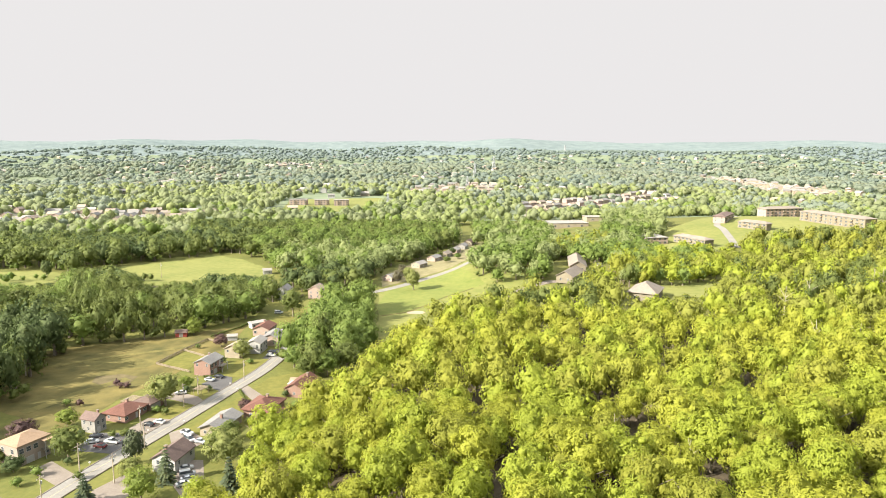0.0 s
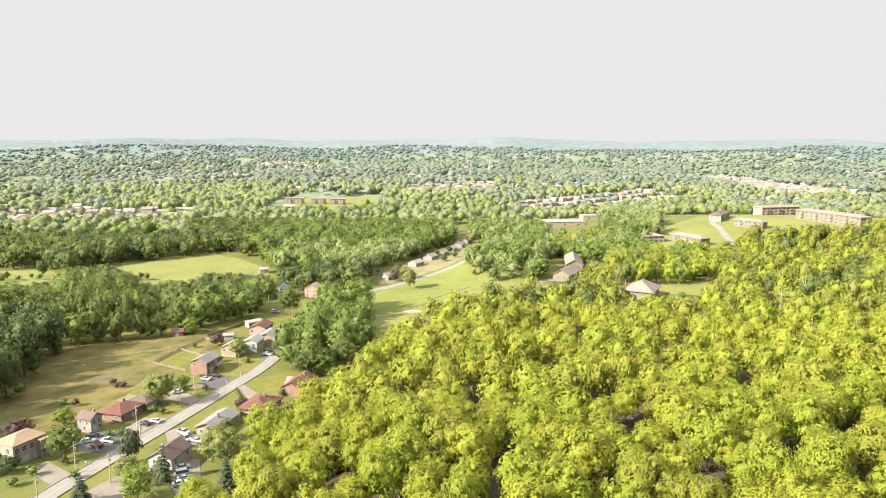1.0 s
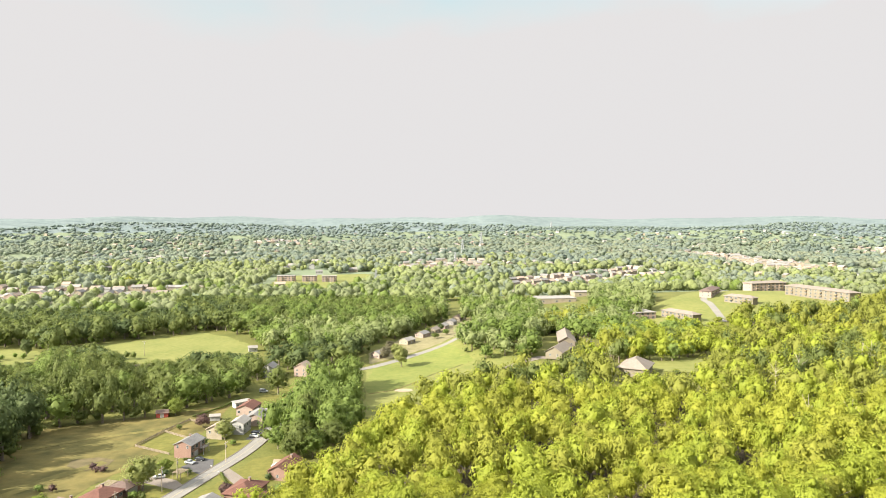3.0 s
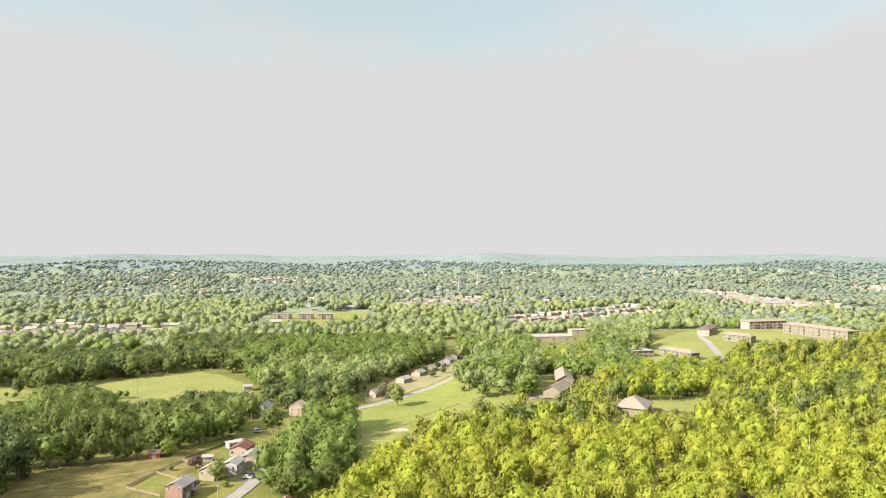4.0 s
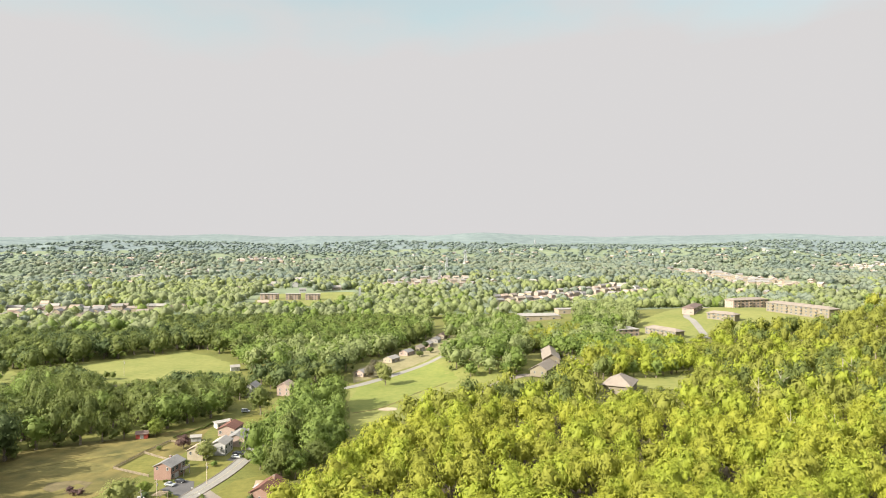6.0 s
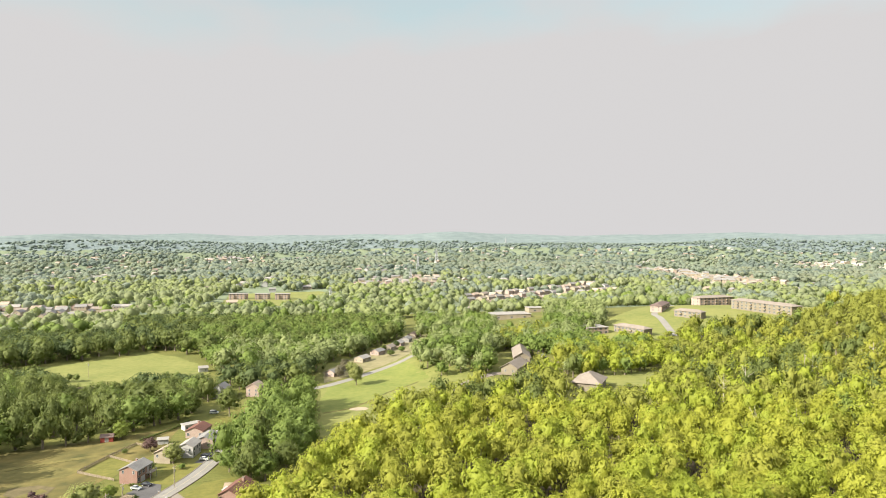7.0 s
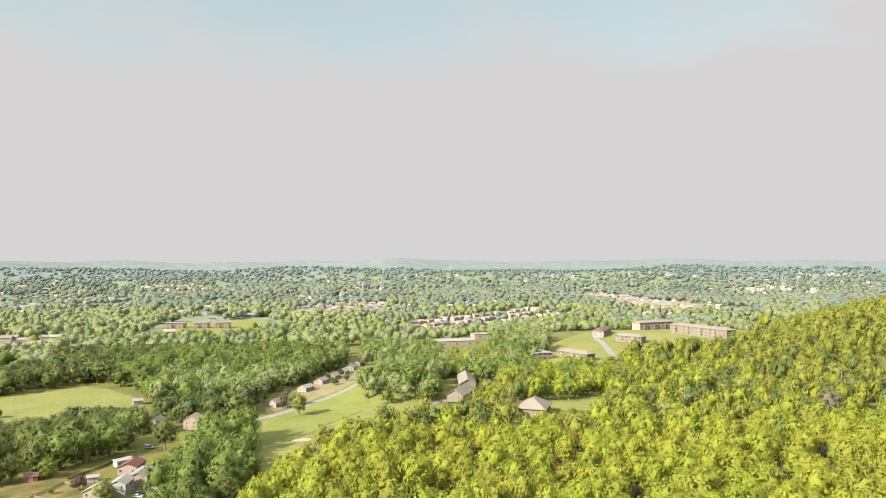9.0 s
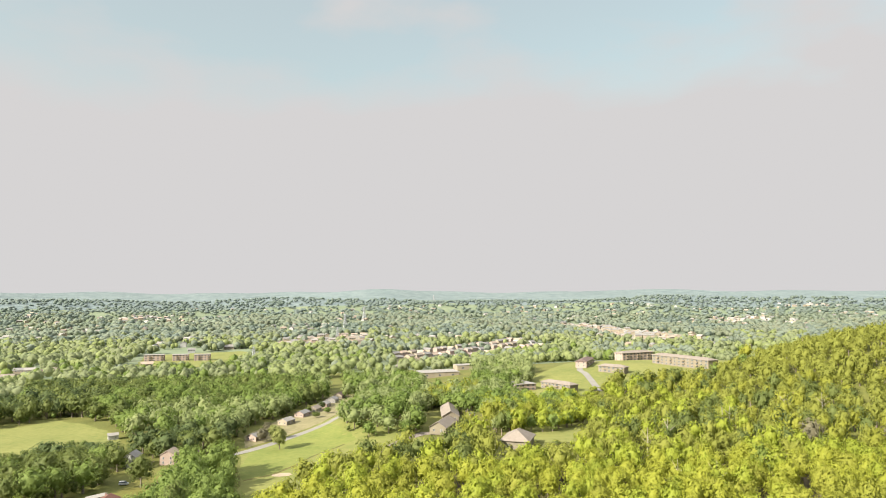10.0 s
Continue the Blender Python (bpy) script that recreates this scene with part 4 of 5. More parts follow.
    for s, u, ww, wh in garages:
        g = part(top, "garage_door", *on_wall(s, u, 0.05, ww, wh, -0.05, 0.07, w, d), M["trim"])
        for k in range(4):
            part(g, "panel", *on_wall(s, u, 0.12 + k * wh / 4, ww - 0.16, wh / 4 - 0.1, 0.06, 0.1, w, d), M["white"])
    if chimney:
        cx, cy, cw, top_z = chimney
        c = part(top, "chimney", *box(cx - cw / 2, cx + cw / 2, cy - cw / 2, cy + cw / 2, h - 0.5, top_z), M["brick"])
        part(c, "cap", *box(cx - cw / 2 - 0.1, cx + cw / 2 + 0.1, cy - cw / 2 - 0.1, cy + cw / 2 + 0.1, top_z, top_z + 0.12), M["concrete"])
    if porch:
        x0, x1, dep, pz, rz_, rm = porch      # along the front: from, to, depth, floor, roof height
        part(top, "porch_deck", *box(x0, x1, -d / 2 - dep, -d / 2 - 0.01, pz - 0.25, pz), M["concrete"])
        if rz_:
            part(top, "porch_roof", *box(x0 - 0.2, x1 + 0.2, -d / 2 - dep - 0.2, -d / 2 - 0.01, rz_, rz_ + 0.2), M[rm])
        n = max(2, int((x1 - x0) / 2.4) + 1)
        for k in range(n):
            px = x0 + 0.1 + (x1 - x0 - 0.2) * k / (n - 1)
            part(top, "porch_post", *box(px - 0.09, px + 0.09, -d / 2 - dep + 0.05, -d / 2 - dep + 0.23, -0.4, rz_ or pz + 1.0), M["trim"])
        part(top, "railing", *box(x0, x1, -d / 2 - dep + 0.1, -d / 2 - dep + 0.16, pz + 0.85, pz + 0.95), M["trim"])
    return top


def row(side, z, ww, wh, us):
    return [(side, u, z, ww, wh) for u in us]


house("brick_house", "two-storey red brick house with grey gable roof and front balcony", -97.2, 268.6, 77, 9.8, 7.4, 5.2, 1.6, "brick", "roof_grey",
      windows=row("f", 3.2, 1.6, 1.6, (-3.4, -0.8, 3.8)) + row("f", 0.9, 1.4, 1.5, (-3.9, 2.2)) + row("l", 3.9, 0.9, 1.3, (-2.2, 2.2)) + row("r", 3.9, 0.9, 1.3, (-2.2, 2.2)),
      doors=[("f", 2.2, 2.65, 0.95, 2.05)], garages=[("f", -1.2, 2.6, 2.2)], chimney=(2.5, 1.2, 0.7, 7.2), porch=(0.4, 4.7, 2.2, 2.6, None, "trim"))
house("hillside_house", "two-storey rose-beige house with orange-tan hip roof", -126.2, 191.4, 66, 10.0, 8.4, 6.2, 1.9, "rose_siding", "roof_orange", kind="hip",
      band=("rose_siding", 3.2), windows=row("f", 3.7, 1.5, 1.6, (-3.9, -1.7, 0.5)) + row("f", 0.8, 1.3, 1.5, (-4.0, 3.9)) + row("l", 3.7, 1.3, 1.5, (-2.4, 1.8)) + row("l", 0.9, 1.2, 1.3, (-2.0, 1.5)),
      garages=[("f", -1.4, 2.5, 2.1)], doors=[("f", 1.4, 0.1, 0.95, 2.05)], porch=(2.2, 5.0, 2.0, 2.8, 5.6, "roof_orange"))
house("gabled_house", "small pale grey two-storey gabled house with brick chimney", -115.6, 211.2, -20, 5.8, 4.5, 4.6, 1.6, "grey_siding", "roof_brown",
      windows=row("r", 2.8, 1.0, 1.3, (-0.9, 0.9)) + row("r", 0.8, 1.0, 1.2, (1.2,)) + row("f", 2.8, 0.9, 1.3, (-1.6, 1.2)) + row("f", 0.8, 0.9, 1.2, (0,)), doors=[("r", -0.8, 0.1, 1.3, 2.1)], chimney=(1.2, 0.8, 0.6, 6.9))
house("brick_ranch", "low red brick ranch house with red hip roof", -110.3, 222.6, 73, 10.4, 8.6, 2.8, 2.1, "brick", "roof_red", kind="hip", over=0.7,
      windows=row("f", 1.0, 1.6, 1.2, (-4.5, 4.2)) + row("l", 1.0, 1.0, 1.1, (-2.5, 2.0)), doors=[("f", 0.2, 0.1, 1.0, 2.05)], chimney=(2, 1.2, 0.8, 5.4))
house("garage_wing", "low dark red wing with hip roof beside the ranch house", -106.0, 231.0, 73, 6.8, 7.0, 2.6, 1.4, "brick", "roof_brown", kind="hip", over=0.7,
      garages=[("f", -0.5, 4.6, 2.1)], windows=row("l", 1.0, 1.0, 1.0, (0,)), category="garage")
house("hip_roofed_house", "red brick house with spreading red hip roof", -63, 226, 257, 12, 9.5, 3.3, 2.4, "brick", "roof_red", kind="hip", over=0.7,
      windows=row("f", 1.0, 1.5, 1.2, (-3.8, 3.6)) + row("r", 1.0, 1.0, 1.1, (-2, 2)) + row("b", 1.0, 1.2, 1.1, (-3, 3)) + row("l", 1.0, 1.2, 1.1, (-2, 2)), doors=[("f", 0, 0.1, 1.0, 2.05)],
      chimney=(-1.5, 0.6, 0.8, 6.4), porch=(-1.8, 1.8, 1.8, 0.3, 2.8, "roof_red"))
house("hip_roofed_wing", "small red hip-roofed rear wing with patio posts", -58.3, 220.5, 257, 6.0, 5.0, 2.9, 1.5, "brick_pale", "roof_red", kind="hip", over=0.6,
      windows=row("r", 0.9, 1.2, 1.2, (0,)) + row("b", 0.9, 1.2, 1.2, (-1, 1.4)), category="house wing")
house("long_brick_house", "long brick house with plain red gable roof at the wood's edge", -54, 247, 256, 13.5, 7.6, 3.3, 2.0, "brick", "roof_red",
      windows=row("f", 1.0, 1.4, 1.2, (-4.4, 3.2)) + row("b", 1.0, 1.2, 1.2, (-4, 0, 4)) + row("r", 1.0, 1.0, 1.1, (0,)) + row("l", 1.0, 1.0, 1.1, (-1.5, 1.5)), doors=[("f", -0.5, 0.1, 1.0, 2.05)],
      chimney=(-3.0, 0.9, 0.8, 6.3), porch=(-2.5, 1.0, 1.6, 0.3, 2.7, "trim"))
house("bungalow", "cream bungalow under a low grey shingle roof", -73.8, 212.5, 257, 13.0, 7.6, 2.9, 1.5, "cream", "roof_grey", over=0.6,
      windows=row("f", 1.0, 1.5, 1.2, (-4.6, -1.0, 4.8)) + row("r", 1.0, 1.0, 1.1, (-2, 2)) + row("l", 1.0, 1.0, 1.1, (-2, 2)), doors=[("f", 1.6, 0.1, 1.0, 2.05)], chimney=(1, 0.8, 0.7, 5.6))
house("white_gabled_house", "white-sided house with dark brown gable roof", -79.6, 187.2, 258, 10.0, 7.4, 4.0, 2.2, "white", "roof_brown",
      windows=row("f", 2.4, 1.1, 1.3, (-3.6, -1, 3.6)) + row("r", 2.4, 1.0, 1.3, (-1.8, 1.8)) + row("l", 2.4, 1.0, 1.3, (-1.8, 1.8)) + row("b", 2.0, 1.0, 1.3, (-3, 3)), doors=[("f", 1.6, 0.1, 1.0, 2.05)], chimney=(2.6, -0.6, 0.7, 7.2))
house("white_house", "tall white house with pale gable roof beside the street", -85, 297, 84, 8.8, 6.6, 4.7, 1.5, "white", "roof_pale",
      windows=row("f", 2.9, 1.0, 1.3, (-3, 0.4, 3.0)) + row("f", 0.8, 1.0, 1.3, (-3, 3.0)) + row("l", 2.9, 0.9, 1.3, (-1.8, 1.8)), doors=[("f", 0.4, 0.1, 1.0, 2.05)])
house("cream_house", "cream house half hidden behind a rusty-leaved tree", -92.5, 290.5, 80, 8, 7, 4.2, 1.7, "cream", "roof_tan",
      windows=row("f", 2.4, 1.0, 1.3, (-2.4, 2.4)) + row("l", 2.4, 1.0, 1.3, (-2, 2)), doors=[("f", 0, 0.1, 1.0, 2.05)])
house("porch_house", "grey-roofed house with white columned front porch", -80.5, 309.5, 86, 10.5, 8.0, 3.9, 1.6, "brick_pale", "roof_grey",
      windows=row("f", 1.2, 1.1, 1.3, (-3.4, 3.4)) + row("l", 1.2, 1.0, 1.2, (-2, 2)), doors=[("f", 0, 0.5, 1.0, 2.05)], porch=(-5, 5, 2.6, 0.5, 3.4, "roof_grey"))
house("gable_end_house", "brick house whose broad gable faces down the street", -89, 326, 83, 10.5, 8.2, 3.4, 1.7, "brick_pale", "roof_red",
      windows=row("l", 1.2, 1.3, 1.3, (-2.8, 2.8)) + row("f", 1.2, 1.1, 1.3, (-3.6, 0, 3.6)), doors=[("f", 1.8, 0.1, 1.0, 2.05)], chimney=(3.4, 1.2, 0.8, 5.9))
house("annex", "low pale flat-roofed annex at the end of a drive", -95.5, 337, 40, 8, 4.5, 2.6, 0, "white", "roof_pale", kind="flat", windows=row("f", 1.0, 1.2, 1.1, (-3, 0, 3)), category="outbuilding")
house("terrace", "low tan brick carport with flat roof", -81.5, 320.5, 83, 5, 5.5, 2.6, 0, "brick_pale", "roof_pale", kind="flat", garages=[("f", 0, 4.5, 2.1)], category="carport")
house("white_house", "white clapboard house among dark trees", -96.5, 402, 82, 8.5, 7, 5.8, 2.2, "white", "roof_grey", windows=row("f", 3.4, 0.9, 1.3, (-2.4, 2.4)) + row("l", 3.4, 0.9, 1.3, (-1.6, 1.6)) + row("l", 0.9, 0.9, 1.3, (-1.6, 1.6)))
house("pink_house", "pinkish brick house with pale roof at the bend", -77.5, 405, 80, 9.5, 8.0, 5.6, 2.2, "brick_pale", "roof_tan", windows=row("l", 3.2, 1.0, 1.3, (-2, 2)) + row("l", 0.9, 1.0, 1.3, (-2, 2)) + row("f", 3.2, 1.0, 1.3, (-2, 2)))
house("pink_house", "small pinkish house with brown roof beside trees", -66.5, 407, 80, 7.5, 6.5, 4.6, 1.8, "brick_pale", "roof_brown", windows=row("l", 2.4, 1.0, 1.2, (-1.6, 1.6)))
house("shed", "small white shed at the field's edge", -127, 478, 20, 6, 5, 2.8, 1.2, "white", "roof_pale", windows=row("f", 1.0, 0.9, 1.0, (1.4,)), doors=[("f", -1, 0.1, 1.2, 2.0)], category="shed")
house("farmhouse", "low brick farmhouse under trees with brown roof", -174, 412, 8, 13, 7.5, 3.2, 1.9, "brick", "roof_brown", windows=row("f", 1.0, 1.2, 1.2, (-4, 0, 4)), doors=[("f", 2, 0.1, 1.0, 2.05)])
house("cottage", "cream cottage among trees above the street", -112.5, 420, 30, 8.5, 7, 4.4, 2.2, "cream", "roof_grey", windows=row("f", 1.4, 1.0, 1.3, (-2.4, 2.4)))
house("shed", "red-painted garden shed at the edge of the woods", -128.3, 320, 12, 5.2, 3.8, 2.3, 1.0, "red_paint", "roof_brown", doors=[("f", 0, 0.1, 1.6, 1.9)], category="shed")
house("shed", "small white garden shed behind the houses", -101.5, 314, 12, 4.4, 2.8, 2.2, 0.7, "white", "roof_pale", doors=[("f", 0, 0.1, 1.2, 1.8)], category="shed")

# --- houses along the far bend of the street
for hx, hy, rz, wl_, rf in ((-35, 457, 55, "brick_pale", "roof_grey"), (-18, 505, 58, "cream", "roof_pale"), (-7, 533, 60, "brick_pale", "roof_grey"),
                            (2, 552, 66, "cream", "roof_taupe"), (10, 573, 70, "brick_pale", "roof_pale"), (17.5, 594, 72, "grey_siding", "roof_grey"), (24, 617, 74, "cream", "roof_brown")):
    house("bungalow", "low pale bungalow beside the bend of the street", hx, hy, rz, 10.5, 7.6, 2.9, 1.7, wl_, rf, group="bungalows at the bend",
          windows=row("f", 1.0, 1.4, 1.2, (-3.6, 3.6)) + row("l", 1.0, 1.0, 1.1, (-2, 2)), doors=[("f", 0, 0.1, 1.0, 2.05)])

# --- halls at the foot of the hill
house("long_hall", "long hall with plain taupe gable roof beyond the meadow", 95.0, 470, 81, 38, 11, 4.2, 3.2, "tan_siding", "roof_taupe", kind="gable", category="hall", over=0.8,
      windows=row("f", 1.6, 1.4, 1.6, (-15, -9, -3, 3, 9, 15)) + row("l", 1.6, 1.2, 1.6, (-3, 3)))
house("hall_wing", "angled taupe-roofed wing of the long hall", 85.5, 442, 62, 27, 11, 4.2, 3.2, "tan_siding", "roof_taupe", kind="gable", category="hall", over=0.8,
      windows=row("f", 1.4, 1.3, 1.5, (-7, -2.4, 2.4, 7)) + row("l", 1.4, 1.2, 1.5, (-2.5, 2.5)))
house("hip_roofed_hall", "hall with broad taupe hip roof among the trees", 116, 376, 62, 20, 15, 4.6, 5.0, "tan_siding", "roof_taupe", kind="hip", category="hall", over=1.0,
      windows=row("f", 1.2, 1.4, 1.6, (-8, -3, 3, 8)) + row("b", 1.2, 1.4, 1.6, (-8, -3, 3, 8)) + row("l", 1.2, 1.2, 1.5, (-4, 4)) + row("r", 1.2, 1.2, 1.5, (-4, 4)))

ribbon("road", [(36, 402), (56, 424), (72, 436), (84, 434), (100, 446), (110, 470), (112, 500)], 5, M["concrete"], "pale gravel drive to the long hall", "road", lift=0.2)
patch("yard", [(-40, 434), (-14, 466), (6, 492), (22, 530), (34, 575), (38, 630), (18, 630), (4, 585), (-12, 545), (-30, 505), (-44, 468)], M["yard_tan"], "worn tan front yards along the street bend", "yard", 0.07, 2)

# --- apartments on the hilltop
def flats(name, label, x, y, rz, w, d, floors, per, wall, roof, kind="hip", rise=2.2, category="apartment building", group="hilltop apartments"):
    h = 2.9 * floors
    us = [(-w / 2 + w * (k + 0.5) / per) for k in range(per)]
    ws = []
    for fl in range(floors):
        ws += row("f", 0.9 + 2.9 * fl, min(2.2, w / per * 0.5), 1.5, us)
        ws += row("l", 0.9 + 2.9 * fl, 1.2, 1.4, (-d / 4, d / 4))
    ob = house(name, label, x, y, rz, w, d, h, rise, wall, roof, kind=kind, windows=ws, over=0.7, category=category, group=group)
    for k in range(1, per, 3):
        for fl in range(1, floors):
            part(ob, "balcony", *on_wall("f", us[k], 2.9 * fl - 0.1, 3.2, 1.1, 0.0, 1.3, w, d), M["wood"])
    return ob


flats("apartment_building", "long three-storey tan apartment block on the hilltop", 360, 613, 287, 71, 13, 3, 13, "tan_siding", "roof_taupe")
flats("apartment_building", "three-storey apartment block with brown balconies", 352, 702, 15, 44, 13, 3, 9, "brick_pale", "roof_taupe")
flats("apartment_building", "white two-storey terrace below the hill lawn", 211, 562, 297, 34, 10, 2, 8, "tan_siding", "roof_taupe")
flats("apartment_building", "two-storey pale garden apartments on the lawn", 285, 612, 308, 27, 9, 2, 6, "tan_siding", "roof_taupe")
flats("apartment_building", "dark brick apartment block beside the hill drive", 277, 662, 56, 40, 11, 2, 8, "brick_pale", "roof_brown")
flats("apartment_building", "pale-roofed apartment block with brick end gables", 180, 573, 12, 20, 16, 2, 4, "brick_pale", "roof_pale")
ribbon("road", [(240, 545), (246, 565), (258, 615), (263, 642), (296, 690), (330, 728)], 6, M["asphalt"], "grey asphalt drive up the hill lawn", "road", lift=0.3)

# --- brick blocks across the valley
for k, (x, y) in enumerate(((-218, 1015), (-182, 1010), (-152, 1004))):
    flats("apartment_building", "pinkish brick apartment block with flat pale roof", x, y, 4, 26 if k == 0 else 21, 12, 3, 5, "brick_pale", "roof_pale", kind="flat", group="brick blocks across the valley")
for x, y, w, d, lb in ((128, 700, 42, 24, "low pale flat-roofed shop building"), (60, 735, 34, 14, "long low pale warehouse"), (180, 760, 40, 16, "long low pale shed roof building")):
    house("warehouse", lb + " behind the copse", x, y, 6, w, d, 5.0, 0, "cream", "roof_pale", kind="flat", category="warehouse", windows=row("f", 1.5, 2.4, 1.6, (-w / 3, 0, w / 3)))

# --- suburbs out to the horizon
WALLS = ("brick_pale", "white", "cream", "brick_pale")
ROOFS = ("roof_tan", "roof_grey", "roof_taupe", "roof_tan", "roof_pale")
protos = []
for k in range(7):
    w, d, h = 11 + 1.1 * (k % 4), 8 + (k % 3), 3.4 if k % 2 else 5.6
    ob = house("house", "suburban house with " + ("brick" if k in (0, 3, 4) else "light") + " walls and gable roof among trees", -430 + 26 * k, 868 + 9 * (k % 3), 10, w, d, h, 2.4, WALLS[k % 4], ROOFS[k % 5],
               windows=row("f", h - 2.0, 1.4, 1.3, (-3.2, 0, 3.2)) + row("l", h - 2.0, 1.1, 1.2, (0,)), group="suburban houses")
    protos.append(ob)
for (x, y), a in zip(SUBURB, TURN):
    copy_thing(protos[r.randrange(7)], pose(x, y, lz(x, y), 0, 0, a + r.choice((0, 0, 180, 90)) + r.uniform(-6, 6)))
for x, y, w, d in ((650, 1240, 60, 26), (690, 1300, 44, 30), (660, 1420, 70, 26), (700, 1530, 50, 30)):
    house("warehouse", "long pale flat-roofed store on the distant strip", x, y, 78, w, d, 6.0, 0, "cream", "roof_pale", kind="flat", category="warehouse", windows=row("l", 1.5, 2.4, 1.6, (-d / 3, 0, d / 3)))


def houses_far(name, spots, label, size=1.0):
    v, f, ix = [], [], []
    for x, y in spots:
        w, d, h, rise = r.uniform(10, 16) * size, r.uniform(8, 11) * size, r.uniform(4, 6.5) * size, r.uniform(2, 3.2) * size
        a = r.uniform(0, 3.14)
        c, s, z = math.cos(a), math.sin(a), lz(x, y)
        wm, rm = r.randrange(3), 3 + r.randrange(4)
        bv, bf = box(-w / 2, w / 2, -d / 2, d / 2, -2, h)
        rv, rf = gable_roof(w, d, h, rise, 0.5)
        gv_, gf = [(-w / 2, -d / 2, h), (-w / 2, d / 2, h), (-w / 2, 0, h + rise), (w / 2, -d / 2, h), (w / 2, d / 2, h), (w / 2, 0, h + rise)], [(0, 2, 1), (3, 4, 5)]
        wv, wf = joined([on_wall("f", u, h - 2.2 * size, 1.6 * size, 1.4 * size, 0, 0.08, w, d) for u in (-w / 3, 0, w / 3)])
        for pv, pf, m in ((bv, bf, wm), (rv, rf, rm), (gv_, gf, wm), (wv, wf, 7)):
            o = len(v)
            v += [(q[0] * c - q[1] * s + x, q[0] * s + q[1] * c + y, q[2] + z) for q in pv]
            f += [tuple(i + o for i in q) for q in pf]
            ix += [m] * len(pf)
    ob = mesh_ob(name, v, f, [M[k] for k in ("white", "cream", "tan_siding", "roof_pale", "roof_tan", "roof_grey", "roof_pale", "glass")], index=ix)
    return tagged(ob, label, "houses", kind="stuff")


houses_far("houses", SPRAWL, "distant suburban houses scattered through haze-tinted woods")


# ------------------------------------------------------------------ power line
def pylon(x, y, h, rz):
    top = tagged(new("pylon"), "grey steel lattice power pylon above the trees", "pylon", "pylons of the power line")
    top.matrix_basis = pose(x, y, lz(x, y), 0, 0, rz)
    b, t = h * 0.11, h * 0.022

    def at(sx, sy, k):
        q = b + (t - b) * k
        return (sx * q, sy * q, h * k)

    thick = h * 0.018
    corners = ((-1, -1), (1, -1), (1, 1), (-1, 1))
    for sx, sy in corners:
        part(top, "leg", *tube(at(sx, sy, 0), at(sx, sy, 1), thick, thick * 0.6, 4), M["steel"])
    ks = (0, 0.25, 0.45, 0.6, 0.72, 0.82, 0.91, 1)
    for (ax, ay), (bx, by) in zip(corners, corners[1:] + corners[:1]):
        for k0, k1 in zip(ks, ks[1:]):
            part(top, "brace", *tube(at(ax, ay, k0), at(bx, by, k1), thick * 0.5, thick * 0.5, 4), M["steel"])
            part(top, "brace", *tube(at(bx, by, k0), at(ax, ay, k1), thick * 0.5, thick * 0.5, 4), M["steel"])
    for k, l in ((0.70, 0.15), (0.82, 0.19), (0.94, 0.13)):
        arm = [tube((-h * l, 0, h * k), (h * l, 0, h * k), thick * 0.6, thick * 0.6, 4)]
        arm += [tube((s * h * l, 0, h * k), (0, 0, h * (k + 0.05)), thick * 0.4, thick * 0.4, 4) for s in (-1, 1)]
        part(top, "crossarm", *joined(arm), M["steel"])
    return top


for x, y, h in ((-78, 950, 22), (47.7, 1330, 23), (77, 1650, 34), (155, 2080, 42), (545, 3050, 34)):
    pylon(x, y, h, 15)


# ------------------------------------------------------------------ street side
def utility_pole(x, y, h, rz=0, lamp=False):
    top = tagged(new("utility_pole"), "weathered wooden utility pole with crossarm beside the street", "utility pole", "utility poles")
    top.matrix_basis = pose(x, y, lz(x, y), 0, 0, rz)
    part(top, "pole", *tube((0, 0, -0.5), (0, 0, h), 0.17, 0.11, 8), M["pole"])
    part(top, "crossarm", *box(-1.2, 1.2, -0.22, -0.1, h - 0.9, h - 0.74), M["pole"])
    for u in (-1.05, -0.4, 0.4, 1.05):
        part(top, "insulator", *tube((u, -0.16, h - 0.74), (u, -0.16, h - 0.52), 0.06, 0.04, 6), M["trim"])
    part(top, "transformer", *tube((0.34, 0, h - 2.6), (0.34, 0, h - 1.7), 0.22, 0.22, 10), M["steel"])
    return top


for x, y, h in ((-104.4, 181.2, 9.5), (-92.6, 197.0, 9), (-92.0, 176.0, 9), (-104.8, 163.5, 9), (-99.6, 210, 9), (-93.4, 231, 9), (-79.8, 259, 8.5), (-92.6, 243.0, 8), (-197, 462, 11)):
    utility_pole(x, y, h, 72 if y < 400 else 10)


def car(label, x, y, rz, paint, kind="sedan"):
    """Nose along +x."""
    top = tagged(new("pickup" if kind == "pickup" else "van" if kind == "van" else "car"), label, kind if kind != "sedan" else "car", "parked cars")
    top.matrix_basis = pose(x, y, lz(x, y) + 0.27, 0, 0, rz) @ Matrix.Scale(0.9, 4)
    L, W = (5.6, 1.95) if kind == "pickup" else (5.0, 1.95) if kind == "van" else (4.6, 1.8)
    prof = {"sedan": [(-2.3, 0.3), (-2.3, 0.85), (-2.1, 0.98), (1.1, 0.95), (2.1, 0.8), (2.3, 0.6), (2.3, 0.3)],
            "van": [(-2.5, 0.3), (-2.5, 1.1), (1.6, 1.05), (2.3, 0.95), (2.5, 0.7), (2.5, 0.3)],
            "pickup": [(-2.8, 0.45), (-2.8, 1.15), (1.4, 1.15), (2.6, 1.08), (2.8, 0.85), (2.8, 0.45)]}[kind]
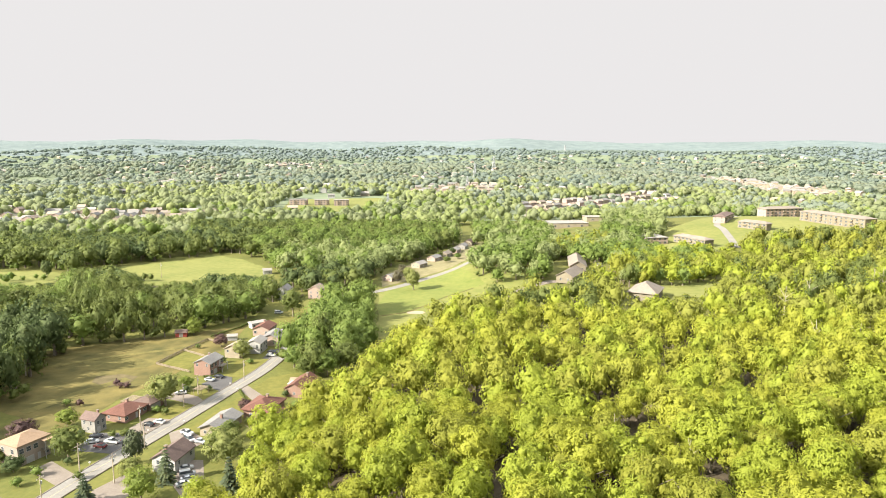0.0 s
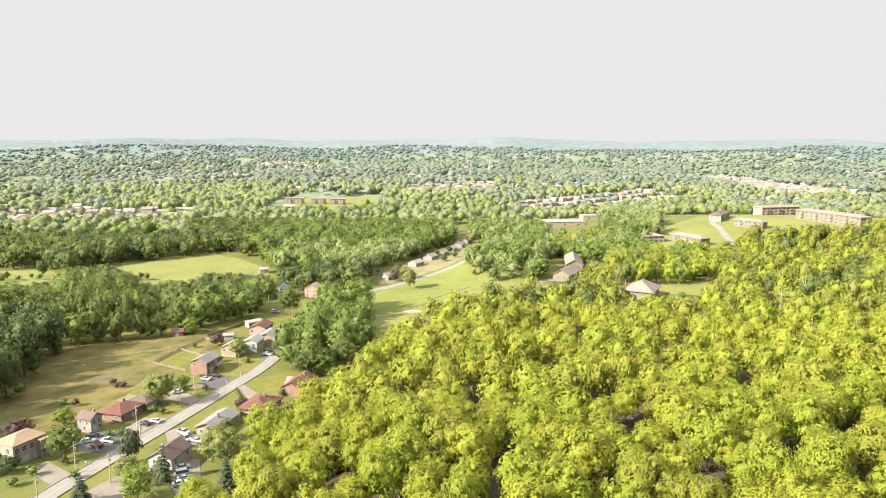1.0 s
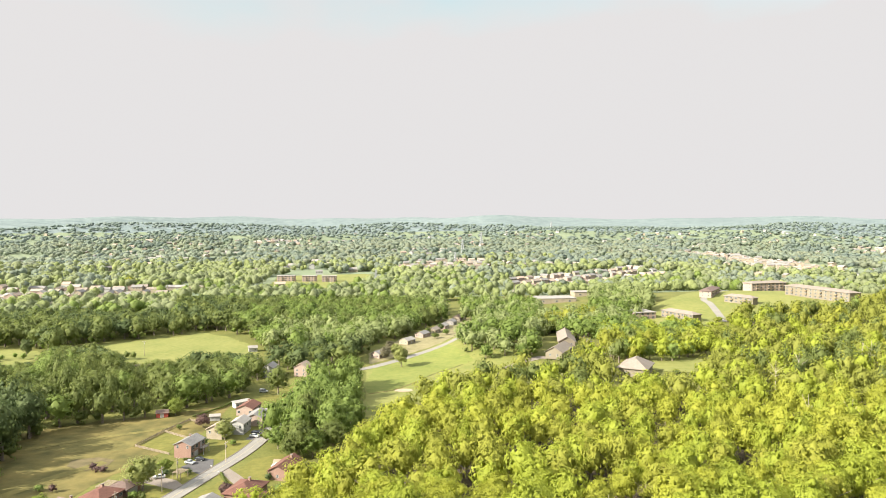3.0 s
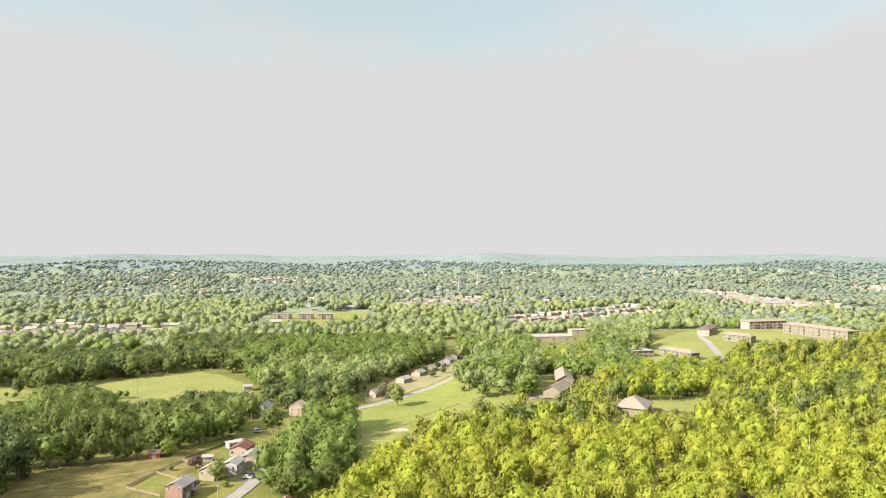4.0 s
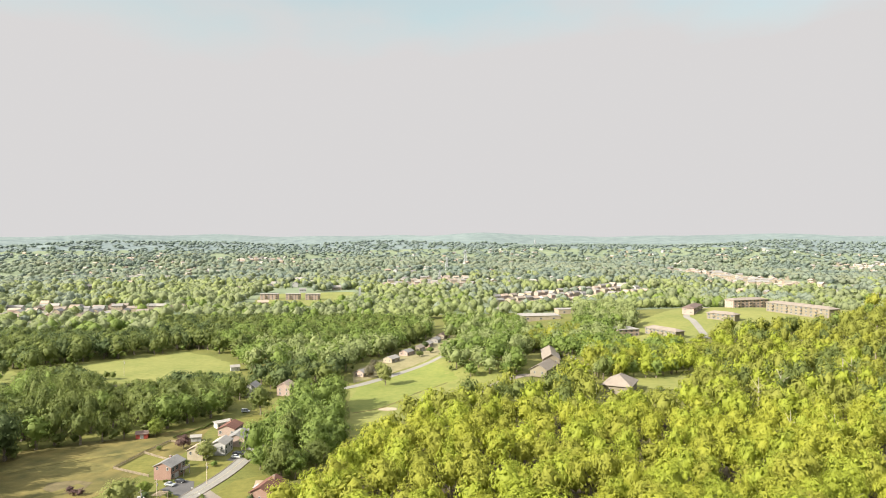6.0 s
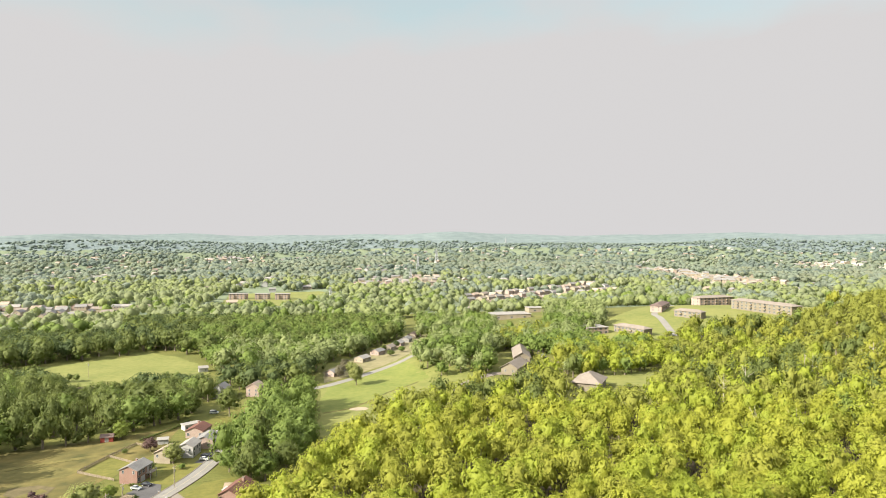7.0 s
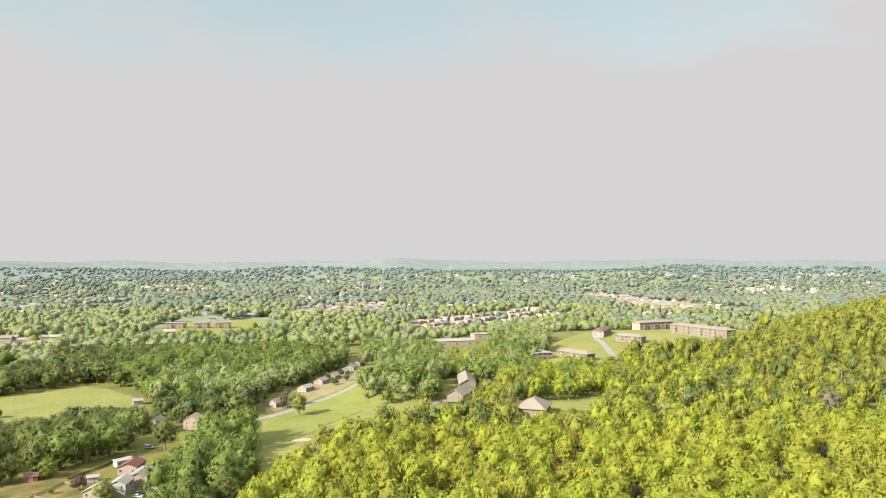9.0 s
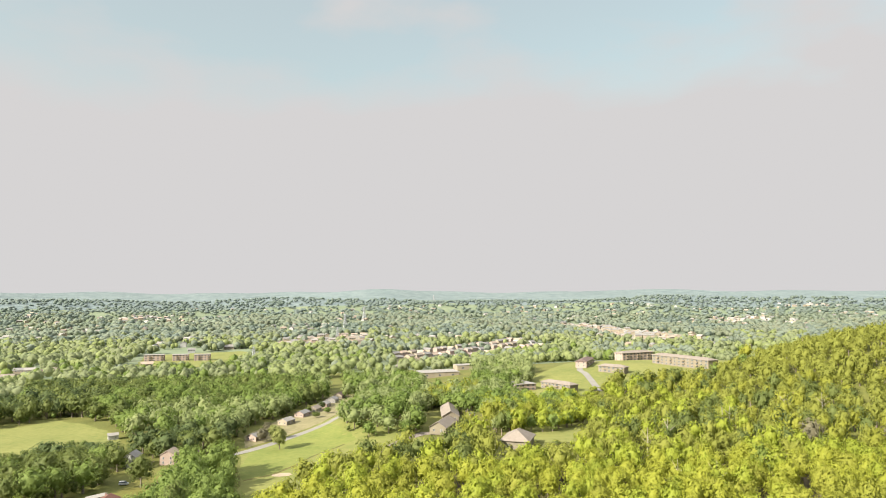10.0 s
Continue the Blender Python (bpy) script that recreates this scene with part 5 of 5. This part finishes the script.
    cab = {"sedan": [(-1.7, 0.97), (-1.05, 1.42), (0.35, 1.42), (1.15, 0.95)], "van": [(-2.45, 1.1), (-2.3, 1.9), (0.7, 1.9), (1.6, 1.05)],
           "pickup": [(-0.5, 1.15), (-0.35, 1.82), (0.75, 1.82), (1.4, 1.15)]}[kind]

    def slab(p, y0, y1, inset=0.0):
        n = len(p)
        zs = [q[1] for q in p]
        lo, hi = min(zs), max(zs)
        v = []
        for s in (-1, 1):
            for a, z in p:
                v.append((a, s * (y1 - inset * (z - lo) / (hi - lo + 1e-6)), z))
        f = [tuple(range(n))[::-1], tuple(range(n, 2 * n))] + [(k, (k + 1) % n, n + (k + 1) % n, n + k) for k in range(n)]
        return v, f

    part(top, "body", *slab(prof, 0, W / 2, 0.06), M[paint])
    part(top, "glasshouse", *slab(cab, 0, W / 2 - 0.06, 0.2), M["glass"])
    zt, xa, xb = cab[1][1], cab[1][0], cab[2][0]
    part(top, "roof", *box(xa - 0.05, xb + 0.05, -W / 2 + 0.24, W / 2 - 0.24, zt - 0.02, zt + 0.05), M[paint])
    if kind == "pickup":
        part(top, "bed", *box(-2.7, -0.6, -W / 2 + 0.14, W / 2 - 0.14, 1.14, 1.17), M["rubber"])
    for wx in (-L * 0.3, L * 0.31):
        for s in (-1, 1):
            t = part(top, "wheel", *tube((wx, s * (W / 2 - 0.2), 0.13), (wx, s * (W / 2 + 0.02), 0.13), 0.34, 0.34, 12), M["rubber"])
            part(t, "rim", *tube((wx, s * (W / 2 + 0.01), 0.13), (wx, s * (W / 2 + 0.04), 0.13), 0.2, 0.18, 8), M["steel"])
    for s in (-1, 1):
        part(top, "headlight", *box(L / 2 - 0.06, L / 2 + 0.02, s * W * 0.36 - 0.17, s * W * 0.36 + 0.17, 0.6, 0.74), M["trim"])
        part(top, "tail_light", *box(-L / 2 - 0.02, -L / 2 + 0.05, s * W * 0.4 - 0.12, s * W * 0.4 + 0.12, 0.66, 0.86), M["lamp_red"])
    return top


CARS = [("silver car parked in a shared court", -111.2, 201.2, 20, "car_grey", "sedan"), ("black car parked in a shared court", -111.8, 205.2, 10, "car_black", "sedan"),
        ("maroon car parked in a shared court", -107.0, 198.0, 165, "car_dark", "sedan"), ("white pickup truck parked in a shared court", -104.8, 201.2, 165, "car_white", "pickup"),
        ("black car parked before the ranch house", -99.0, 214.4, 160, "car_black", "sedan"), ("white car parked before the ranch house", -96.2, 216.6, 160, "car_white", "sedan"),
        ("white pickup truck on the bungalow's drive", -83.4, 207.6, 330, "car_white", "pickup"), ("white van beside the bungalow", -81.0, 203.0, 320, "car_white", "van"),
        ("silver car beside the bungalow", -76.8, 201.6, 340, "car_grey", "sedan"), ("white car in the yard behind the white house", -74.8, 184.0, 30, "car_white", "sedan"),
        ("white van in the yard behind the white house", -73.0, 180.2, 25, "car_white", "van"), ("silver car in the yard behind the white house", -71.8, 177.6, 28, "car_grey", "sedan"),
        ("white car in the yard behind the white house", -72.0, 174.6, 30, "car_white", "sedan"), ("silver car parked before the brick house", -93.2, 257.6, 340, "car_grey", "sedan"),
        ("black car parked before the brick house", -90.6, 261.2, 340, "car_black", "sedan"), ("white car parked beside the white house", -76.6, 289.0, 350, "car_white", "sedan"),
        ("dark car parked beside the white house", -77.2, 293.6, 350, "car_black", "sedan"), ("white car parked behind the long hall", 109.5, 462, 20, "car_white", "sedan"), ("silver car parked behind the long hall", 110.5, 468, 20, "car_grey", "sedan"), ("dark car parked behind the long hall", 111, 474, 20, "car_black", "sedan"),
        ("white delivery van on a gravel drive", -91.2, 364, 350, "car_white", "van")]
for c in CARS:
    car(*c)

# --- drives, yards and lawns
patch("pavement", [(-115, 196), (-102, 194), (-98, 203), (-104, 209), (-113, 209)], M["blacktop"], "dark asphalt court with parked cars", "driveway", 0.09)
patch("pavement", [(-105, 211), (-98, 208), (-92, 216), (-94, 220), (-102, 221)], M["concrete"], "pale concrete forecourt of the ranch house", "driveway", 0.09)
patch("pavement", [(-95.5, 254), (-90.5, 264), (-85.5, 262), (-81.5, 248), (-85, 246)], M["blacktop"], "dark asphalt drive of the brick house", "driveway", 0.09)
patch("pavement", [(-107, 241), (-102, 246), (-92, 241), (-86, 234), (-89, 232)], M["concrete"], "pale concrete drive across the lawn", "driveway", 0.09)
patch("pavement", [(-120, 183), (-117, 189), (-104.5, 180), (-103, 174.5), (-107, 174)], M["concrete"], "pale concrete drive before the garages", "driveway", 0.09)
patch("pavement", [(-130, 166), (-127, 172), (-108, 163), (-109, 157)], M["concrete"], "pale concrete apron beside the street", "driveway", 0.09)
patch("pavement", [(-79, 249), (-77, 253), (-66, 240), (-62, 233), (-66, 231)], M["concrete"], "pale concrete drive of the hip-roofed house", "driveway", 0.09)
patch("pavement", [(-90, 209), (-86, 213), (-75, 203), (-78, 198), (-86, 201)], M["concrete"], "pale gravel drive of the bungalow", "driveway", 0.09)
patch("pavement", [(-78, 190), (-72, 190), (-66, 174), (-70, 168), (-76, 176)], M["concrete"], "pale gravel yard with parked cars", "driveway", 0.09)
patch("pavement", [(-96, 172), (-90, 184), (-84, 176), (-86, 162), (-94, 160)], M["concrete"], "pale concrete drive beside the conifer", "driveway", 0.09)
patch("pavement", [(-80, 286), (-74, 285), (-73, 298), (-77, 300)], M["blacktop"], "dark asphalt drive of the white house", "driveway", 0.09)
patch("pavement", [(-62, 262), (-58, 262), (-56, 246), (-60, 246)], M["dirt"], "worn dirt path beside the long house", "path", 0.09)
patch("lawn", [(-86, 208), (-70, 262), (-60, 268), (-52, 255), (-60, 232), (-68, 208), (-74, 200)], M["lawn"], "mown green lawn between street and woods", "lawn", 0.05, 0.6)
patch("lawn", [(-103, 222), (-92, 262), (-84, 250), (-95, 214)], M["lawn"], "mown green front lawn", "lawn", 0.05, 0.6)
patch("lawn", [(-90, 262), (-80, 262), (-76, 284), (-90, 284)], M["lawn"], "mown green front lawn", "lawn", 0.05, 0.6)
patch("lawn", [(-121, 279), (-117, 298), (-106, 288), (-107, 270)], M["lawn"], "fenced mown back garden", "lawn", 0.08, 0.3)
patch("lawn", [(-92, 345), (-74, 345), (-75, 380), (-88, 376)], M["lawn"], "shaded mown lawn beside the street", "lawn", 0.05, 0.6)


def fence(line, label):
    top = tagged(new("fence"), label, "fence")
    x0, y0 = line[0]
    top.matrix_basis = pose(x0, y0, lz(x0, y0))
    for (ax, ay), (bx, by) in zip(line, line[1:]):
        n = max(1, int(math.hypot(bx - ax, by - ay) / 2.4))
        for k in range(n + 1):
            x, y = ax + (bx - ax) * k / n - x0, ay + (by - ay) * k / n - y0
            part(top, "post", *box(x - 0.07, x + 0.07, y - 0.07, y + 0.07, -0.3, 1.25), M["wood"])
        a, b = Vector((ax - x0, ay - y0, 0)), Vector((bx - x0, by - y0, 0))
        s = (b - a).normalized().cross(Vector((0, 0, 1))) * 0.03
        for z in (0.25, 0.6, 0.95):
            v = [p + q + Vector((0, 0, h)) for p in (a, b) for q in (-s, s) for h in (z, z + 0.22)]
            part(top, "rail", v, [(0, 1, 3, 2), (4, 6, 7, 5), (0, 4, 5, 1), (2, 3, 7, 6), (1, 5, 7, 3), (0, 2, 6, 4)], M["wood"])
    return top


fence([(-122.9, 277.3), (-118.3, 297), (-113, 313), (-104.2, 308.5)], "weathered wooden rail fence round the back garden")
fence([(-118, 296.2), (-104.3, 286.6)], "weathered wooden rail fence across the back garden")
fence([(-122.9, 277.3), (-115.4, 273), (-105, 267.4)], "pale wooden fence beside the brick house")

# --- garden trees
TREES = [("tree", "round silver-green maple on the front lawn", -100.5, 232, 6.8, 13, 0.36, "leaf_silver"),
         ("tree", "broad green tree beside the cream house", -112.5, 190, 5.4, 11, 0.36, "leaf_valley"),
         ("tree", "tall narrow dark tree by the roadside", -91.5, 188, 3.0, 11, 0.3, "leaf_spruce"),
         ("tree", "bright green tree below the street", -80, 166, 5.0, 10, 0.36, "leaf_bright"),
         ("tree", "silvery tree at the wood's edge", -63, 184, 5.6, 13, 0.36, "leaf_silver"),
         ("tree", "bright green tree before the woods", -123, 322, 4.2, 9, 0.34, "leaf_bright"),
         ("tree", "small bright tree beside the brick house", -99.5, 249, 2.8, 5.2, 0.28, "leaf_bright"),
         ("tree", "rusty-leaved tree hiding the cream house", -88.5, 286, 4.6, 9, 0.34, "leaf_silver"),
         ("tree", "dark plum tree behind the houses", -103.5, 303, 3.6, 6.5, 0.3, "leaf_purple"),
         ("tree", "lone leafy tree at the meadow's edge", -19.2, 426, 5.0, 14, 0.4, "leaf_silver"),
         ("tree", "tall green tree beside the street bend", -82, 358, 6.4, 17, 0.4, "leaf_valley"),
         ("tree", "dark plum tree at the field corner", -134, 203, 4.4, 7.5, 0.34, "leaf_purple"),
         ("tree", "small green tree behind the gabled house", -126, 214, 3.6, 6.5, 0.3, "leaf_bright"),
         ("tree", "dark green tree behind the cream house", -133, 178, 3.4, 6, 0.3, "leaf_spruce"),
         ("tree", "bare-limbed pale tree at the field's edge", -168, 240, 5.4, 12, 0.3, "leaf_silver"),
         ("tree", "rusty young tree beside the street bend", -31, 449, 4.0, 8.5, 0.34, "leaf_dusk"),
         ("tree", "pale green young tree beside the street bend", -24, 455, 4.2, 10, 0.34, "leaf_silver"),
         ("tree", "rusty young tree beside the street bend", -29, 470, 3.6, 9, 0.34, "leaf_dusk"),
         ("tree", "small green tree between bungalows", -3, 540, 3.0, 6, 0.34, "leaf_valley"),
         ("tree", "small green tree between bungalows", 8, 560, 3.2, 6.5, 0.34, "leaf_dark"),
         ("tree", "low green tree on a tan yard", 12, 538, 3.0, 5, 0.34, "leaf_street"),
         ("tree", "low green tree on a tan yard", 3, 520, 3.2, 5, 0.34, "leaf_valley"),
         ("tree", "dark bushy tree before the hillside house", -124, 182, 3.2, 5.0, 0.3, "leaf_dark"),
         ("tree", "green bushy tree beside the hillside house", -132, 187, 2.6, 4.5, 0.3, "leaf_valley"),
         ("tree", "pale green tree on the verge", -88, 178, 3.4, 7.0, 0.3, "leaf_silver"),
         ("tree", "dark pointed tree at the field corner", -277, 462, 4.2, 13, 0.36, "leaf_dark"),
         ("tree", "full green tree behind the long house", -47, 263, 5.2, 12, 0.36, "leaf_street"),
         ("tree", "full green tree behind the long house", -40, 270, 5.6, 14, 0.36, "leaf_valley"),
         ("tree", "full green tree behind the long house", -63, 274, 4.8, 10, 0.36, "leaf_street"),
         ("tree", "full green tree behind the long house", -54, 273, 5.2, 13, 0.36, "leaf_valley"),
         ("tree", "full green tree behind the long house", -36, 283, 5.6, 15, 0.36, "leaf_street"),
         ("tree", "tall green tree beside the long house", -55, 262, 4.6, 10, 0.36, "leaf_valley"),
         ("tree", "small green shrub tree in the forecourt", -103, 206.5, 1.6, 2.6, 0.2, "leaf_valley"),
         ("tree", "dark shrub tree beside the hip-roofed house", -70.5, 228, 2.4, 4.4, 0.26, "leaf_purple"),
         ("tree", "small green tree on the bungalow's lawn", -68, 203, 3.6, 7.5, 0.3, "leaf_valley"),
         ("tree", "green tree behind the white house", -68, 192, 4.6, 10, 0.34, "leaf_valley")]
for i, (nm, lb, x, y, rad, hgt, lf, mt) in enumerate(TREES):
    t = tagged(tree(500 + i, nm, rad, hgt, lf, M[mt], clumps=26, leaves=56, gap=0.12), lb, "tree")
    t.matrix_basis = pose(x, y, lz(x, y), 0, 0, 40 * i)
for i, (x, y, rad, hgt) in enumerate(((-94.2, 164.5, 3.4, 9), (-77.5, 176.5, 3.2, 11.5), (-58, 171, 3.0, 11))):
    t = tagged(spruce(700 + i, "conifer", rad, hgt, M["leaf_spruce"]), "dark conical spruce beside the houses", "conifer", "spruces")
    t.matrix_basis = pose(x, y, lz(x, y))
for i, (x, y) in enumerate(((-125, 250), (-122.5, 249.5), (-127.5, 252), (-131, 231), (-90, 247), (-101, 226), (-97, 224), (-119, 215), (-62, 236), (-66, 237), (-117, 206), (-116, 180), (-107, 206), (-111, 187), (-118, 174), (-80, 197), (-85, 192), (-136, 232), (-103, 178), (-95, 280), (-83, 279), (-113, 300), (-59, 241), (-53, 230), (-66, 217), (-98, 246), (-176, 296))):
    t = tagged(tree(800 + i, "shrub", 1.5 + 0.3 * (i % 3), 2.4 + 0.3 * (i % 4), 0.22, M["leaf_purple" if i < 4 or i in (15, 16) else ("leaf_valley", "leaf_dark", "leaf_street")[i % 3]], clumps=12, leaves=16, gap=0.02), "low rounded garden shrub", "shrub", "shrubs")
    t.matrix_basis = pose(x, y, lz(x, y), 0, 0, 70 * i)


# --- small yard structures
def canopy(x, y, rz, w, d, h, label):
    top = tagged(new("pergola"), label, "pergola")
    top.matrix_basis = pose(x, y, lz(x, y), 0, 0, rz)
    for sx in (-1, 1):
        for sy in (-1, 1):
            part(top, "post", *box(sx * w / 2 - 0.08, sx * w / 2 + 0.08, sy * d / 2 - 0.08, sy * d / 2 + 0.08, -0.3, h), M["wood"])
    for sy in (-1, 1):
        part(top, "beam", *box(-w / 2 - 0.3, w / 2 + 0.3, sy * d / 2 - 0.07, sy * d / 2 + 0.07, h, h + 0.2), M["wood"])
    n = int(w / 0.5)
    for k in range(n + 1):
        u = -w / 2 + w * k / n
        part(top, "slat", *box(u - 0.05, u + 0.05, -d / 2 - 0.4, d / 2 + 0.4, h + 0.2, h + 0.34), M["wood"])
    return top


canopy(-91.6, 243.4, 73, 4.2, 3.2, 2.4, "weathered wooden pergola beside the drive")
canopy(-112.5, 231.5, 73, 6.0, 3.4, 2.6, "weathered wooden pergola behind the ranch house")
car("white car on the pale drive", -99.2, 243.2, 200, "car_white", "sedan")


def mailbox(x, y):
    top = tagged(new("mailbox"), "small pale mailbox on a post beside the street", "mailbox", "mailboxes")
    top.matrix_basis = pose(x, y, lz(x, y), 0, 0, 73)
    part(top, "post", *box(-0.06, 0.06, -0.06, 0.06, -0.3, 1.1), M["wood"])
    part(top, "box", *box(-0.15, 0.15, -0.28, 0.28, 1.1, 1.4), M["trim"])


for x, y in ((-83.2, 252), (-96.5, 208.5), (-87.5, 216), (-78.6, 246), (-104, 186)):
    mailbox(x, y)


def hedge(line, h, label):
    """A clipped hedge: leaf sprays over a long low body."""
    rr = np.random.default_rng(int(abs(line[0][0] * 10)))
    top = tagged(new("hedge"), label, "hedge")
    x0, y0 = line[0]
    top.matrix_basis = pose(x0, y0, lz(x0, y0))
    for (ax, ay), (bx, by) in zip(line, line[1:]):
        n = max(2, int(math.hypot(bx - ax, by - ay) / 0.9))
        vs, qs, off = [], [], 0
        for k in range(n + 1):
            v, q = kinds_bush[k % len(kinds_bush)]
            s_ = rr.uniform(0.8, 1.15)
            w = v * np.array([0.8, 0.8, h * 0.55]) * s_ + np.array([ax + (bx - ax) * k / n - x0, ay + (by - ay) * k / n - y0, h * 0.5])
            vs.append(w)
            qs.append(q + off)
            off += len(v)
        part(top, "foliage", np.concatenate(vs), np.concatenate(qs), M["leaf_valley"], smooth=True)
    return top


hedge([(-117, 229), (-110, 233), (-103, 239)], 1.4, "dense green hedge behind the ranch house")
hedge([(-78, 247), (-70, 231), (-67, 222)], 1.1, "low clipped hedge beside the lawn")
hedge([(-113, 318), (-104, 334), (-100, 350)], 1.6, "dark hedge along the back gardens")
hedge([(-131, 180), (-128, 186)], 1.5, "rounded green hedge beside the cream house")
hedge([(-97, 262), (-92.5, 262.5)], 1.0, "low hedge before the brick house")
